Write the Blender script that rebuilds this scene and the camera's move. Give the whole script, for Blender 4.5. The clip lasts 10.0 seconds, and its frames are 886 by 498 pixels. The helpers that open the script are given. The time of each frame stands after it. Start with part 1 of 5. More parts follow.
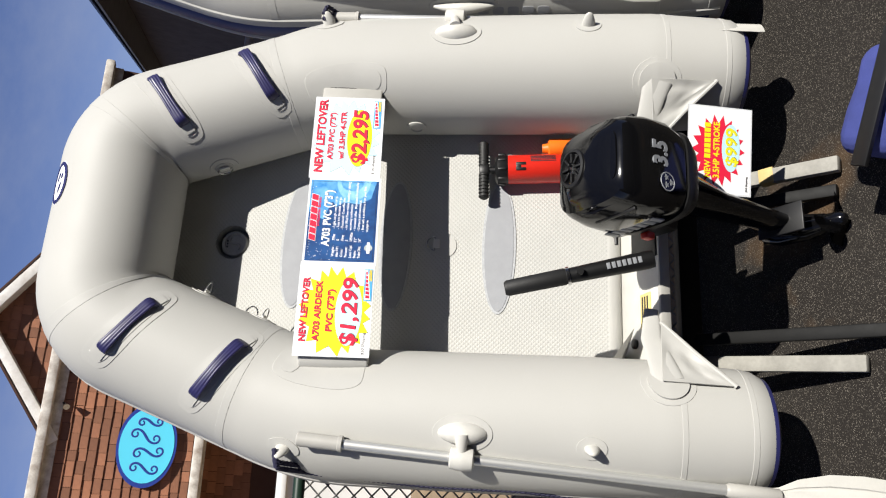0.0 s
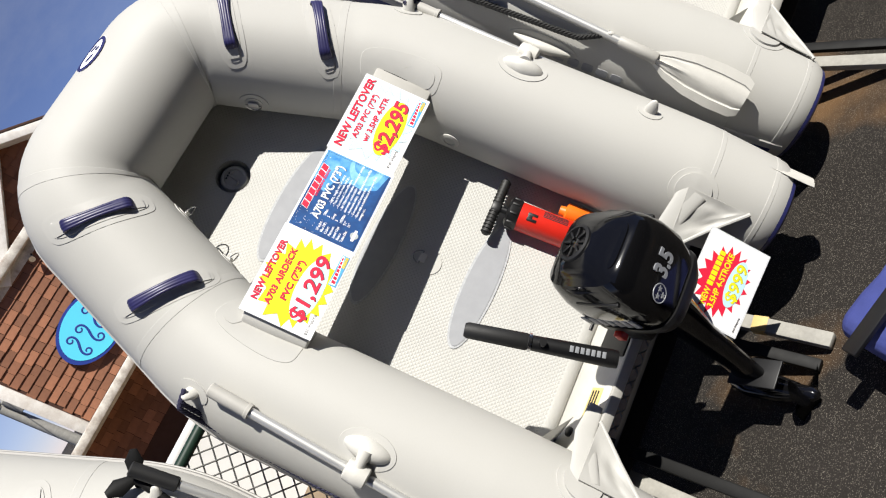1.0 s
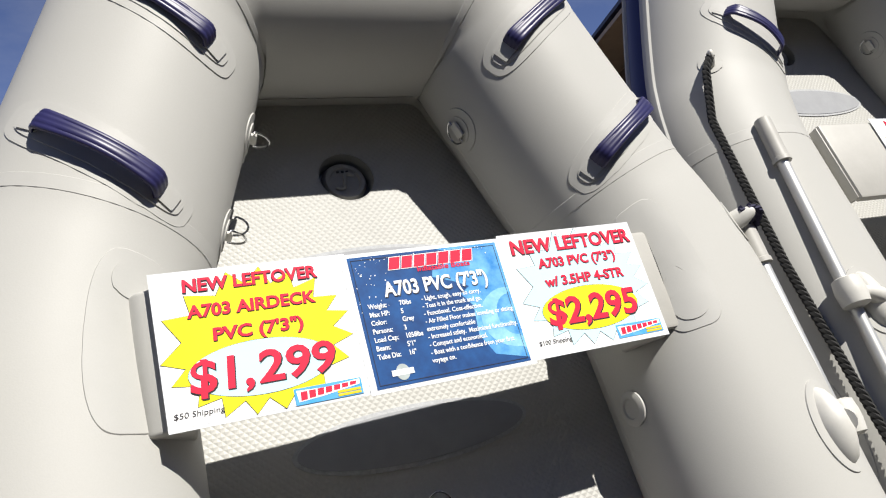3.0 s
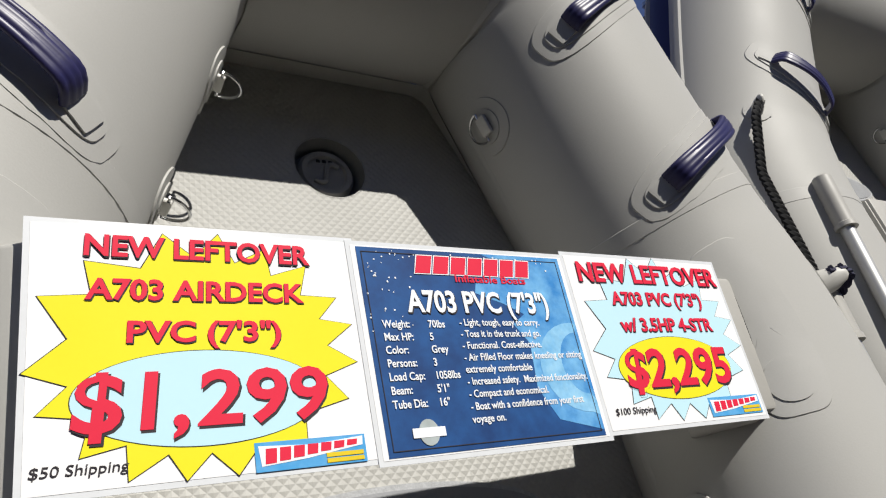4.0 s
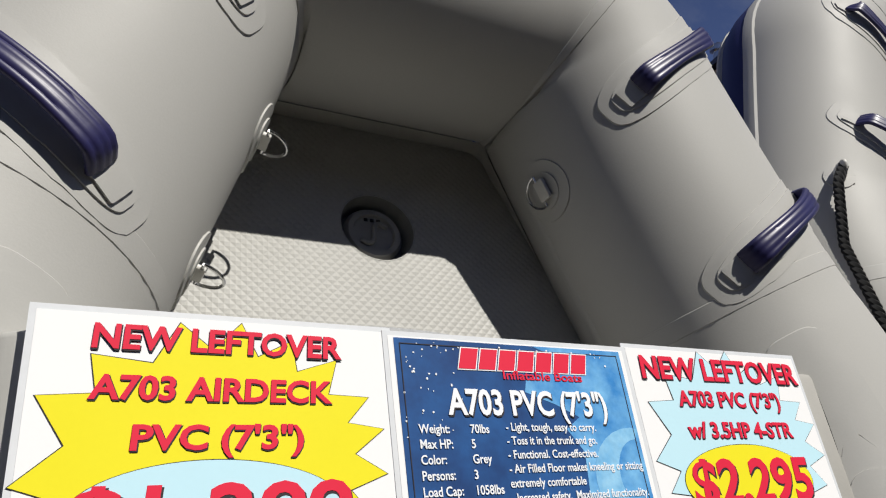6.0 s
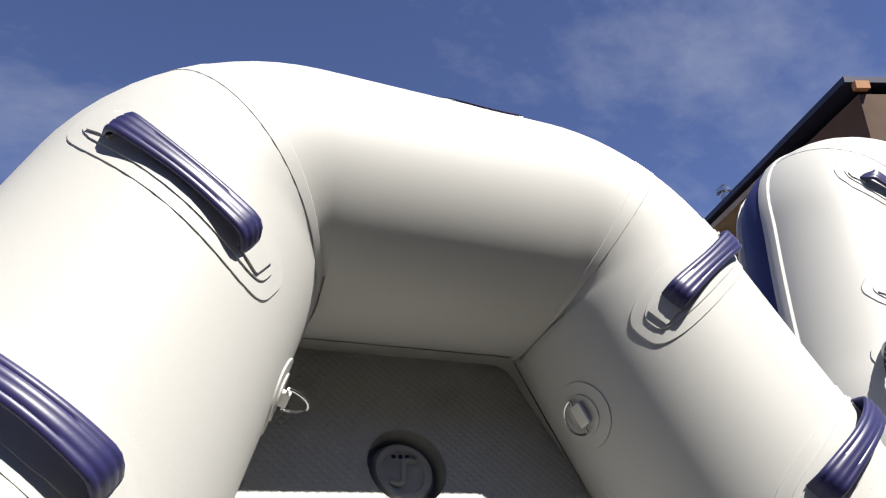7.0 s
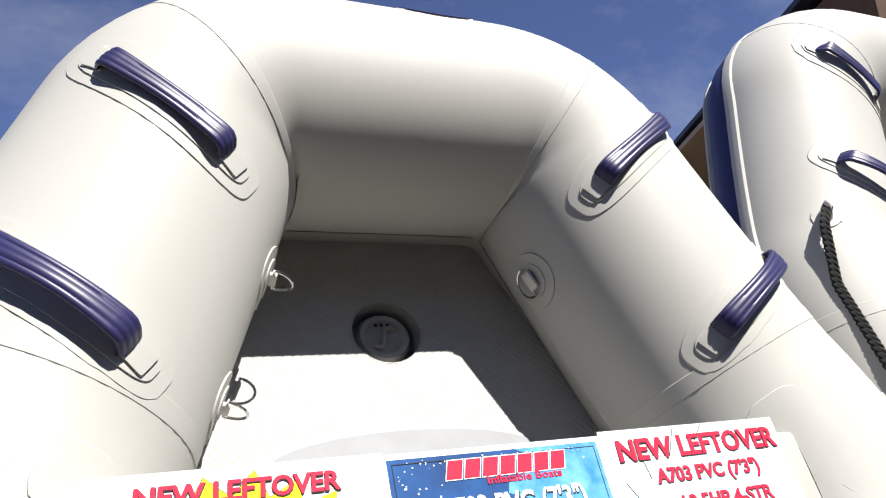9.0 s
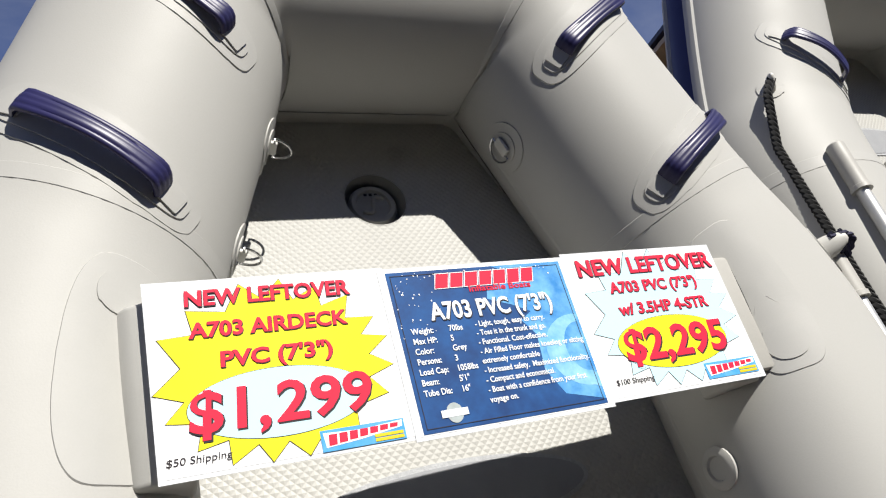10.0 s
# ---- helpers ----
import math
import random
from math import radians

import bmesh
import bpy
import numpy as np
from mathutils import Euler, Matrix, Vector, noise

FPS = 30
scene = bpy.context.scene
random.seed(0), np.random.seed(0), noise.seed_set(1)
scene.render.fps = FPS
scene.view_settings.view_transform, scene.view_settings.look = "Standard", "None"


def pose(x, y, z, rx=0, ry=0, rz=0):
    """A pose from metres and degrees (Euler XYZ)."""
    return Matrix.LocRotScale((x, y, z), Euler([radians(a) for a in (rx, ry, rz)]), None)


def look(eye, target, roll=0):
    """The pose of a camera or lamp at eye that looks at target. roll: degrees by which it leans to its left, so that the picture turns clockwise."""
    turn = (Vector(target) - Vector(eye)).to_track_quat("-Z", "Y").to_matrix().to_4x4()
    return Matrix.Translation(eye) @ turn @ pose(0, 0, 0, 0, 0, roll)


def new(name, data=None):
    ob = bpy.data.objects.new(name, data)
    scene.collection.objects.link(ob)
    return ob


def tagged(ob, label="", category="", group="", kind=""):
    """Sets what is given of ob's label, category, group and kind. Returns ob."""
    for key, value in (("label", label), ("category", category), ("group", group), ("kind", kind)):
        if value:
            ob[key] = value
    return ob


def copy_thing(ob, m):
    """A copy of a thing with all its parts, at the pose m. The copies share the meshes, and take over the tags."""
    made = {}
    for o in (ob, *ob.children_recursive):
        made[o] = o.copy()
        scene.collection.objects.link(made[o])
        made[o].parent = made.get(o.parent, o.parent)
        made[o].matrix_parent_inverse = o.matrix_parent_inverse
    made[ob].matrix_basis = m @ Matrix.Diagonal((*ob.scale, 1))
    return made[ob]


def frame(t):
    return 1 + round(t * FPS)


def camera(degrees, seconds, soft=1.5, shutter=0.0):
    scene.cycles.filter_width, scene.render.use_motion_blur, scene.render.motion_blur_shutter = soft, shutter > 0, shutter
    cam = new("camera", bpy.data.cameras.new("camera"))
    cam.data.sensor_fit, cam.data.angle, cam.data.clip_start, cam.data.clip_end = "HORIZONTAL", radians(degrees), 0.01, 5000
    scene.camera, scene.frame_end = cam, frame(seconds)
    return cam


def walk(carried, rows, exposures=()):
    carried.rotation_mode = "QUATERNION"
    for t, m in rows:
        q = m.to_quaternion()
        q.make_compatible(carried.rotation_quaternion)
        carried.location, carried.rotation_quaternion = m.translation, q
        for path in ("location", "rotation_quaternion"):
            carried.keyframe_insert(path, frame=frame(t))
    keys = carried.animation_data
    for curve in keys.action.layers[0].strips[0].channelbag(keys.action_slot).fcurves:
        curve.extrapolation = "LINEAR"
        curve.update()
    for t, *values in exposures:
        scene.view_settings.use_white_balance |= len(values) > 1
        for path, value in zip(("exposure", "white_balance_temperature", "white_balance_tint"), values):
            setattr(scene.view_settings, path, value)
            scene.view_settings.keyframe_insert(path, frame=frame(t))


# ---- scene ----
cam = camera(62.4, 10.0, soft=1.15)
# The display frame: the dinghy stands on its stern and leans back on the rack.
STAND = pose(-0.02, -0.05, 1.48, -19.0, 0.6, 0.9)
PATH = [
    (0, (-0.792, -2.124, -0.328), (-0.159, -0.227, -0.318), -88.1),
    (0.5, (-0.770, -2.111, -0.354), (-0.130, -0.216, -0.334), -80.0),
    (1, (-0.723, -2.097, -0.375), (-0.078, -0.204, -0.349), -65.5),
    (1.2, (-0.710, -2.039, -0.381), (0.012, -0.175, -0.318), -59.9),
    (1.5, (-0.739, -1.891, -0.344), (0.169, -0.120, -0.154), -49.0),
    (2, (-0.729, -1.634, -0.361), (0.302, 0.002, 0.151), -33.9),
    (2.5, (-0.614, -1.320, -0.359), (0.382, 0.323, 0.195), -21.2),
    (3, (-0.494, -1.025, -0.296), (0.372, 0.655, 0.358), -16.0),
    (3.2, (-0.477, -0.918, -0.279), (0.363, 0.754, 0.427), -13.6),
    (4.3, (-0.448, -0.543, -0.203), (0.658, 0.916, 0.603), -12.1),
    (4.5, (-0.440, -0.535, -0.208), (0.627, 0.950, 0.600), -11.2),
    (5, (-0.423, -0.542, -0.211), (0.562, 1.012, 0.574), -10.1),
    (5.5, (-0.419, -0.554, -0.193), (0.562, 1.002, 0.591), -9.5),
    (6, (-0.417, -0.565, -0.130), (0.521, 0.955, 0.770), -7.9),
    (6.2, (-0.413, -0.567, -0.090), (0.489, 0.915, 0.905), -7.9),
    (7.3, (-0.428, -0.588, 0.013), (0.405, 0.709, 1.286), -13.0),
    (7.5, (-0.440, -0.595, 0.007), (0.405, 0.692, 1.284), -13.5),
    (8, (-0.477, -0.610, -0.028), (0.439, 0.694, 1.181), -14.6),
    (8.5, (-0.445, -0.656, -0.075), (0.487, 0.744, 1.007), -15.0),
    (9, (-0.402, -0.734, -0.116), (0.412, 0.781, 0.905), -13.5),
    (9.5, (-0.423, -0.771, -0.187), (0.337, 0.816, 0.764), -13.7),
    (10, (-0.474, -0.798, -0.278), (0.392, 0.802, 0.552), -16.0),
]
walk(cam, [(t, STAND @ look(eye, target, roll)) for t, eye, target, roll in PATH],
     [(0.0, 0.56), (1.5, 0.65), (2.5, 0.67), (3.2, 0.44), (4.3, 0.0), (6.0, -0.04), (6.3, 0.18), (7.2, 1.16), (8.5, 1.04), (9.5, 0.80), (10.0, 0.49)])
# The dinghy's own frame: x to starboard, y to the bow, z up from the inflated floor.
_by = Vector((0.020, 0.106, 1.0)).normalized()
_bx = Vector((1, -0.03, 0))
_bx = (_bx - _by * _bx.dot(_by)).normalized()
_bz = _bx.cross(_by)
BOAT = STAND @ Matrix(((_bx.x, _by.x, _bz.x, 0.025), (_bx.y, _by.y, _bz.y, 0.305), (_bx.z, _by.z, _bz.z, 0.0), (0, 0, 0, 1)))

# ---- light ----
sun_way = (BOAT.to_3x3() @ Vector((0.30, 0.68, 1.0))).normalized()
sun = new("sun", bpy.data.lights.new("sun", "SUN"))
sun.data.energy, sun.data.angle, sun.data.color = 5.0, radians(0.53), (1.0, 0.962, 0.890)
sun.matrix_world = look(sun_way * 30, (0, 0, 0))
world = bpy.data.worlds.new("sky")
scene.world = world
world.use_nodes = True
wn, wl = world.node_tree.nodes, world.node_tree.links
wn.clear()
sky = wn.new("ShaderNodeTexSky")
sky.sky_type, sky.sun_disc = "NISHITA", False
sky.sun_elevation = math.asin(sun_way.z)
sky.sun_rotation = math.atan2(sun_way.x, sun_way.y)
sky.air_density, sky.dust_density, sky.ozone_density = 1.0, 0.0, 6.0
sky.altitude = 2600
co = wn.new("ShaderNodeTexCoord")
mp = wn.new("ShaderNodeMapping")
mp.inputs["Scale"].default_value = (1.6, 3.2, 4.0)
cl = wn.new("ShaderNodeTexNoise")
cl.inputs["Scale"].default_value, cl.inputs["Detail"].default_value, cl.inputs["Roughness"].default_value = 1.5, 8, 0.62
rp = wn.new("ShaderNodeValToRGB")
rp.color_ramp.elements[0].position, rp.color_ramp.elements[1].position = 0.46, 0.85
rp.color_ramp.elements[1].color = (0.35, 0.35, 0.35, 1)
mx = wn.new("ShaderNodeMix")
mx.data_type = "RGBA"
mx.inputs[7].default_value = (7.0, 7.3, 8.0, 1)
bg, wo = wn.new("ShaderNodeBackground"), wn.new("ShaderNodeOutputWorld")
bg.inputs["Strength"].default_value = 0.049
wl.new(co.outputs["Generated"], mp.inputs["Vector"])
wl.new(mp.outputs["Vector"], cl.inputs["Vector"])
wl.new(cl.outputs["Fac"], rp.inputs["Fac"])
wl.new(rp.outputs["Color"], mx.inputs[0])
tn = wn.new("ShaderNodeMix")
tn.data_type, tn.blend_type = "RGBA", "MULTIPLY"
tn.inputs[0].default_value = 1.0
tn.inputs[7].default_value = (1.39, 1.145, 1.275, 1)
wl.new(sky.outputs["Color"], tn.inputs[6])
wl.new(tn.outputs[2], mx.inputs[6])
wl.new(mx.outputs[2], bg.inputs["Color"])
wl.new(bg.outputs["Background"], wo.inputs["Surface"])


# ---- materials ----
def material(name, color, rough=0.5, metal=0.0, var=0.08, scale=6.0, bump=0.0, bscale=200.0, spec=0.5, coat=0.0, tint=None, bdist=0.001, random_value=0.0):
    """Colour with stains at one scale and grain with fine relief at another."""
    m = bpy.data.materials.new(name)
    m.use_nodes = True
    n, l = m.node_tree.nodes, m.node_tree.links
    b = n["Principled BSDF"]
    b.inputs["Metallic"].default_value, b.inputs["Roughness"].default_value = metal, rough
    b.inputs["Specular IOR Level"].default_value, b.inputs["Coat Weight"].default_value = spec, coat
    tc = n.new("ShaderNodeTexCoord")
    big = n.new("ShaderNodeTexNoise")
    big.inputs["Scale"].default_value, big.inputs["Detail"].default_value, big.inputs["Roughness"].default_value = scale, 6, 0.6
    fine = n.new("ShaderNodeTexNoise")
    fine.inputs["Scale"].default_value, fine.inputs["Detail"].default_value = bscale, 3
    l.new(tc.outputs["Object"], big.inputs["Vector"])
    l.new(tc.outputs["Object"], fine.inputs["Vector"])
    mix = n.new("ShaderNodeMix")
    mix.data_type = "RGBA"
    c2 = tint or tuple(v * 0.72 for v in color)
    mix.inputs[6].default_value, mix.inputs[7].default_value = (*color, 1), (*c2, 1)
    ramp = n.new("ShaderNodeMapRange")
    ramp.inputs["From Min"].default_value, ramp.inputs["From Max"].default_value = 0.35, 0.75
    ramp.inputs["To Max"].default_value = min(1.0, var * 6)
    l.new(big.outputs["Fac"], ramp.inputs["Value"])
    l.new(ramp.outputs["Result"], mix.inputs[0])
    out = mix.outputs[2]
    hs = n.new("ShaderNodeHueSaturation")
    add = n.new("ShaderNodeMath")
    add.operation = "MULTIPLY_ADD"
    add.inputs[1].default_value, add.inputs[2].default_value = var * 1.5, 1.0 - var * 0.75
    l.new(fine.outputs["Fac"], add.inputs[0])
    val = add.outputs[0]
    if random_value:
        oi = n.new("ShaderNodeObjectInfo")
        r2 = n.new("ShaderNodeMath")
        r2.operation = "MULTIPLY_ADD"
        r2.inputs[1].default_value, r2.inputs[2].default_value = random_value, 1 - random_value / 2
        l.new(oi.outputs["Random"], r2.inputs[0])
        ml = n.new("ShaderNodeMath")
        ml.operation = "MULTIPLY"
        l.new(val, ml.inputs[0])
        l.new(r2.outputs[0], ml.inputs[1])
        val = ml.outputs[0]
    l.new(val, hs.inputs["Value"])
    l.new(out, hs.inputs["Color"])
    l.new(hs.outputs["Color"], b.inputs["Base Color"])
    rr = n.new("ShaderNodeMapRange")
    rr.inputs["To Min"].default_value, rr.inputs["To Max"].default_value = max(0.03, rough - 0.08), min(1, rough + 0.1)
    l.new(big.outputs["Fac"], rr.inputs["Value"])
    l.new(rr.outputs["Result"], b.inputs["Roughness"])
    if bump:
        bp = n.new("ShaderNodeBump")
        bp.inputs["Strength"].default_value, bp.inputs["Distance"].default_value = bump, bdist
        l.new(fine.outputs["Fac"], bp.inputs["Height"])
        l.new(bp.outputs["Normal"], b.inputs["Normal"])
    return m


def deck_material(name, color):
    """Light PVC drop-stitch deck with a pressed pattern of small diamonds."""
    m = material(name, color, rough=0.55, var=0.05, scale=5, bump=0.0)
    n, l = m.node_tree.nodes, m.node_tree.links
    b = n["Principled BSDF"]
    tc = n.new("ShaderNodeTexCoord")
    mpn = n.new("ShaderNodeMapping")
    mpn.inputs["Rotation"].default_value = (0, 0, radians(45))
    mpn.inputs["Scale"].default_value = (1, 1, 0)
    l.new(tc.outputs["Object"], mpn.inputs["Vector"])
    vor = n.new("ShaderNodeTexVoronoi")
    vor.distance, vor.inputs["Scale"].default_value, vor.inputs["Randomness"].default_value = "CHEBYCHEV", 92, 0.0
    l.new(mpn.outputs["Vector"], vor.inputs["Vector"])
    bp = n.new("ShaderNodeBump")
    bp.inputs["Strength"].default_value, bp.inputs["Distance"].default_value = 0.6, 0.004
    bp.invert = True
    l.new(vor.outputs["Distance"], bp.inputs["Height"])
    l.new(bp.outputs["Normal"], b.inputs["Normal"])
    return m


M = {}
M["pvc"] = material("light_grey_pvc", (0.425, 0.420, 0.396), rough=0.56, spec=0.35, var=0.05, scale=3.5, bump=0.10, bscale=420, tint=(0.385, 0.378, 0.352))
M["pvc_patch"] = material("patch_pvc", (0.435, 0.430, 0.406), rough=0.54, spec=0.35, var=0.04, scale=9, bump=0.08, bscale=420)
M["seam"] = material("glued_seam_tape", (0.60, 0.59, 0.54), rough=0.5, var=0.06, scale=20)
M["strake"] = material("grey_rub_strake", (0.41, 0.40, 0.38), rough=0.55, var=0.06, scale=14)
M["deck"] = deck_material("airdeck", (0.43, 0.426, 0.402))
M["pad"] = material("grey_traction_pad", (0.295, 0.303, 0.32), rough=0.7, var=0.06, scale=20, bump=0.3, bscale=700)
M["stitch"] = material("stitched_border", (0.43, 0.44, 0.455), rough=0.75, var=0.2, scale=120, bump=0.6, bscale=500)
M["navy"] = material("navy_rubber", (0.024, 0.022, 0.088), rough=0.38, var=0.12, scale=30, bump=0.05, bscale=300)
M["navy_pvc"] = material("navy_pvc", (0.020, 0.022, 0.10), rough=0.4, var=0.08, scale=6)
M["black"] = material("black_plastic", (0.0045, 0.0045, 0.005), rough=0.46, var=0.15, scale=25, bump=0.08, bscale=300)
M["gloss"] = material("gloss_black_paint", (0.0035, 0.0035, 0.004), rough=0.09, var=0.05, scale=12, coat=0.1, spec=0.38)
M["grip"] = material("black_rubber", (0.008, 0.008, 0.008), rough=0.6, var=0.2, scale=50, bump=0.3, bscale=500)
M["decal"] = material("silver_decal", (0.24, 0.25, 0.265), rough=0.4, var=0.04)
M["red"] = material("red_plastic", (0.62, 0.022, 0.012), rough=0.32, var=0.06, scale=18)
M["orange"] = material("orange_plastic", (0.80, 0.16, 0.01), rough=0.4, var=0.06, scale=18)
M["alu"] = material("anodised_aluminium", (0.60, 0.60, 0.58), rough=0.46, metal=0.7, var=0.05, scale=20, bump=0.05, bscale=350)
M["steel"] = material("stainless_steel", (0.6, 0.6, 0.6), rough=0.2, metal=1.0, var=0.05, scale=60)
M["oar_grey"] = material("grey_oar_plastic", (0.41, 0.40, 0.37), rough=0.5, var=0.06, scale=14, bump=0.06, bscale=300)
M["oar_white"] = material("white_nylon", (0.57, 0.56, 0.52), rough=0.45, var=0.06, scale=18)
M["rope_navy"] = material("navy_braid", (0.018, 0.017, 0.05), rough=0.8, var=0.25, scale=60)
M["rope_black"] = material("black_braid", (0.012, 0.012, 0.012), rough=0.8, var=0.25, scale=60)
M["valve"] = material("grey_valve", (0.36, 0.355, 0.34), rough=0.5, var=0.08, scale=40)
M["hole"] = material("dark_valve_well", (0.24, 0.24, 0.23), rough=0.7, var=0.08, scale=40)
M["paper"] = material("white_paper", (0.85, 0.85, 0.85), rough=0.55, var=0.01, scale=4, spec=0.2)
M["sleeve"] = material("clear_sleeve_edge", (0.72, 0.74, 0.76), rough=0.2, var=0.05, scale=30)
M["ink_red"] = material("red_ink", (0.72, 0.018, 0.055), rough=0.6, spec=0.2, var=0.03)
M["ink_dark"] = material("dark_ink", (0.035, 0.03, 0.035), rough=0.6, spec=0.2, var=0.05)
M["ink_yellow"] = material("yellow_ink", (0.83, 0.74, 0.015), rough=0.6, spec=0.2, var=0.02)
M["ink_cyan"] = material("pale_blue_ink", (0.52, 0.77, 0.86), rough=0.6, spec=0.2, var=0.02)
M["ink_white"] = material("white_ink", (0.85, 0.87, 0.9), rough=0.6, spec=0.2, var=0.02)
M["ink_blue"] = material("logo_blue_ink", (0.05, 0.32, 0.66), rough=0.6, spec=0.2, var=0.06, scale=40, tint=(0.35, 0.62, 0.85))
M["ink_gold"] = material("gold_ink", (0.75, 0.55, 0.02), rough=0.6, spec=0.2, var=0.05)
M["ink_grey"] = material("silver_grey_ink", (0.42, 0.47, 0.47), rough=0.6, spec=0.2, var=0.1, scale=60)
M["wave"] = material("deep_sea_print", (0.010, 0.045, 0.16), rough=0.6, spec=0.2, var=0.16, scale=16, tint=(0.02, 0.11, 0.33), bscale=120)
M["wave_lit"] = material("wave_print", (0.035, 0.22, 0.55), rough=0.6, spec=0.2, var=0.16, scale=24, tint=(0.22, 0.52, 0.80), bscale=150)
M["wave_pale"] = material("foam_print", (0.30, 0.58, 0.80), rough=0.6, spec=0.2, var=0.16, scale=40, tint=(0.10, 0.36, 0.66))
M["label"] = material("yellow_warning_label", (0.72, 0.58, 0.22), rough=0.5, var=0.15, scale=60)
M["asphalt"] = None
M["iron"] = material("black_painted_steel", (0.006, 0.006, 0.006), rough=0.6, spec=0.2, var=0.2, scale=20, bump=0.1, bscale=150)
M["grey_wood"] = material("weathered_grey_timber", (0.30, 0.29, 0.26), rough=0.75, var=0.2, scale=12, bump=0.4, bscale=90)
M["tape"] = material("tan_tape", (0.55, 0.40, 0.16), rough=0.6, var=0.1, scale=40)
M["bag"] = material("blue_canvas", (0.045, 0.06, 0.24), rough=0.8, var=0.12, scale=14, bump=0.5, bscale=600)
M["wire"] = material("galvanised_wire", (0.20, 0.20, 0.19), rough=0.5, metal=0.6, var=0.2, scale=40)
M["fence_green"] = material("dark_green_paint", (0.012, 0.03, 0.02), rough=0.4, var=0.15, scale=20)
M["shingle"] = material("red_brown_cedar_shingle", (0.26, 0.108, 0.055), rough=0.85, var=0.22, scale=5, bump=0.5, bscale=40, tint=(0.13, 0.055, 0.032), bdist=0.004, random_value=0.6)
M["shingle_gap"] = material("shingle_underlay", (0.05, 0.02, 0.012), rough=0.9, var=0.1)
M["trim"] = material("white_painted_trim", (0.72, 0.70, 0.66), rough=0.55, var=0.12, scale=8, tint=(0.45, 0.40, 0.34), bump=0.1, bscale=90)
M["gutter"] = material("peeling_white_gutter", (0.62, 0.59, 0.53), rough=0.6, var=0.2, scale=7, tint=(0.25, 0.20, 0.16), bump=0.2, bscale=60)
M["oval_cyan"] = material("turquoise_sign_paint", (0.10, 0.60, 0.80), rough=0.4, var=0.03, scale=4)
M["oval_blue"] = material("blue_sign_paint", (0.02, 0.045, 0.26), rough=0.4, var=0.05, scale=4)
M["soffit"] = material("beige_soffit", (0.42, 0.36, 0.29), rough=0.7, var=0.1, scale=3)
M["fascia"] = material("navy_fascia", (0.02, 0.025, 0.06), rough=0.5, var=0.1, scale=3)
M["brown_wall"] = material("brown_stucco", (0.12, 0.070, 0.043), rough=0.85, var=0.2, scale=2.5, bump=0.4, bscale=60)
M["brick_end"] = material("orange_brick_end", (0.45, 0.22, 0.10), rough=0.8, var=0.15, scale=5)
M["dirt"] = material("dry_brown_earth", (0.22, 0.16, 0.10), rough=0.95, var=0.2, scale=3, bump=0.5, bscale=40)
# very dark brown for the added wall, so that it bounces little light
M["fill_block"] = material("fill_block_dark_brown", (0.040, 0.032, 0.026), rough=0.8, var=0.2, scale=2)
M["white_panel"] = material("white_painted_panel", (0.74, 0.74, 0.72), rough=0.5, var=0.08, scale=2)


def asphalt():
    m = material("asphalt", (0.021, 0.0180, 0.0155), spec=0.22, rough=0.9, var=0.16, scale=1.6, bump=0.8, bscale=170, bdist=0.006)
    n, l = m.node_tree.nodes, m.node_tree.links
    b = n["Principled BSDF"]
    src = b.inputs["Base Color"].links[0].from_socket
    tc = n.new("ShaderNodeTexCoord")
    vo = n.new("ShaderNodeTexVoronoi")
    vo.inputs["Scale"].default_value = 340
    l.new(tc.outputs["Object"], vo.inputs["Vector"])
    sep = n.new("ShaderNodeSeparateColor")
    l.new(vo.outputs["Color"], sep.inputs["Color"])
    gt = n.new("ShaderNodeMapRange")
    gt.inputs["From Min"].default_value, gt.inputs["From Max"].default_value = 0.62, 1.0
    l.new(sep.outputs["Red"], gt.inputs["Value"])
    ed = n.new("ShaderNodeMapRange")
    ed.inputs["From Min"].default_value, ed.inputs["From Max"].default_value = 0.55, 0.3
    l.new(vo.outputs["Distance"], ed.inputs["Value"])
    mul = n.new("ShaderNodeMath")
    mul.operation = "MULTIPLY"
    l.new(gt.outputs["Result"], mul.inputs[0])
    l.new(ed.outputs["Result"], mul.inputs[1])
    mix = n.new("ShaderNodeMix")
    mix.data_type = "RGBA"
    mix.inputs[7].default_value = (0.20, 0.18, 0.15, 1)
    l.new(mul.outputs[0], mix.inputs[0])
    l.new(src, mix.inputs[6])
    # a rust-coloured spill
    st = n.new("ShaderNodeTexNoise")
    st.inputs["Scale"].default_value, st.inputs["Detail"].default_value = 1.1, 6
    l.new(tc.outputs["Object"], st.inputs["Vector"])
    sm = n.new("ShaderNodeMapRange")
    sm.inputs["From Min"].default_value, sm.inputs["From Max"].default_value, sm.inputs["To Max"].default_value = 0.60, 0.72, 0.55
    l.new(st.outputs["Fac"], sm.inputs["Value"])
    mix2 = n.new("ShaderNodeMix")
    mix2.data_type = "RGBA"
    mix2.inputs[7].default_value = (0.20, 0.11, 0.045, 1)
    l.new(sm.outputs["Result"], mix2.inputs[0])
    l.new(mix.outputs[2], mix2.inputs[6])
    l.new(mix2.outputs[2], b.inputs["Base Color"])
    return m


M["asphalt"] = asphalt()


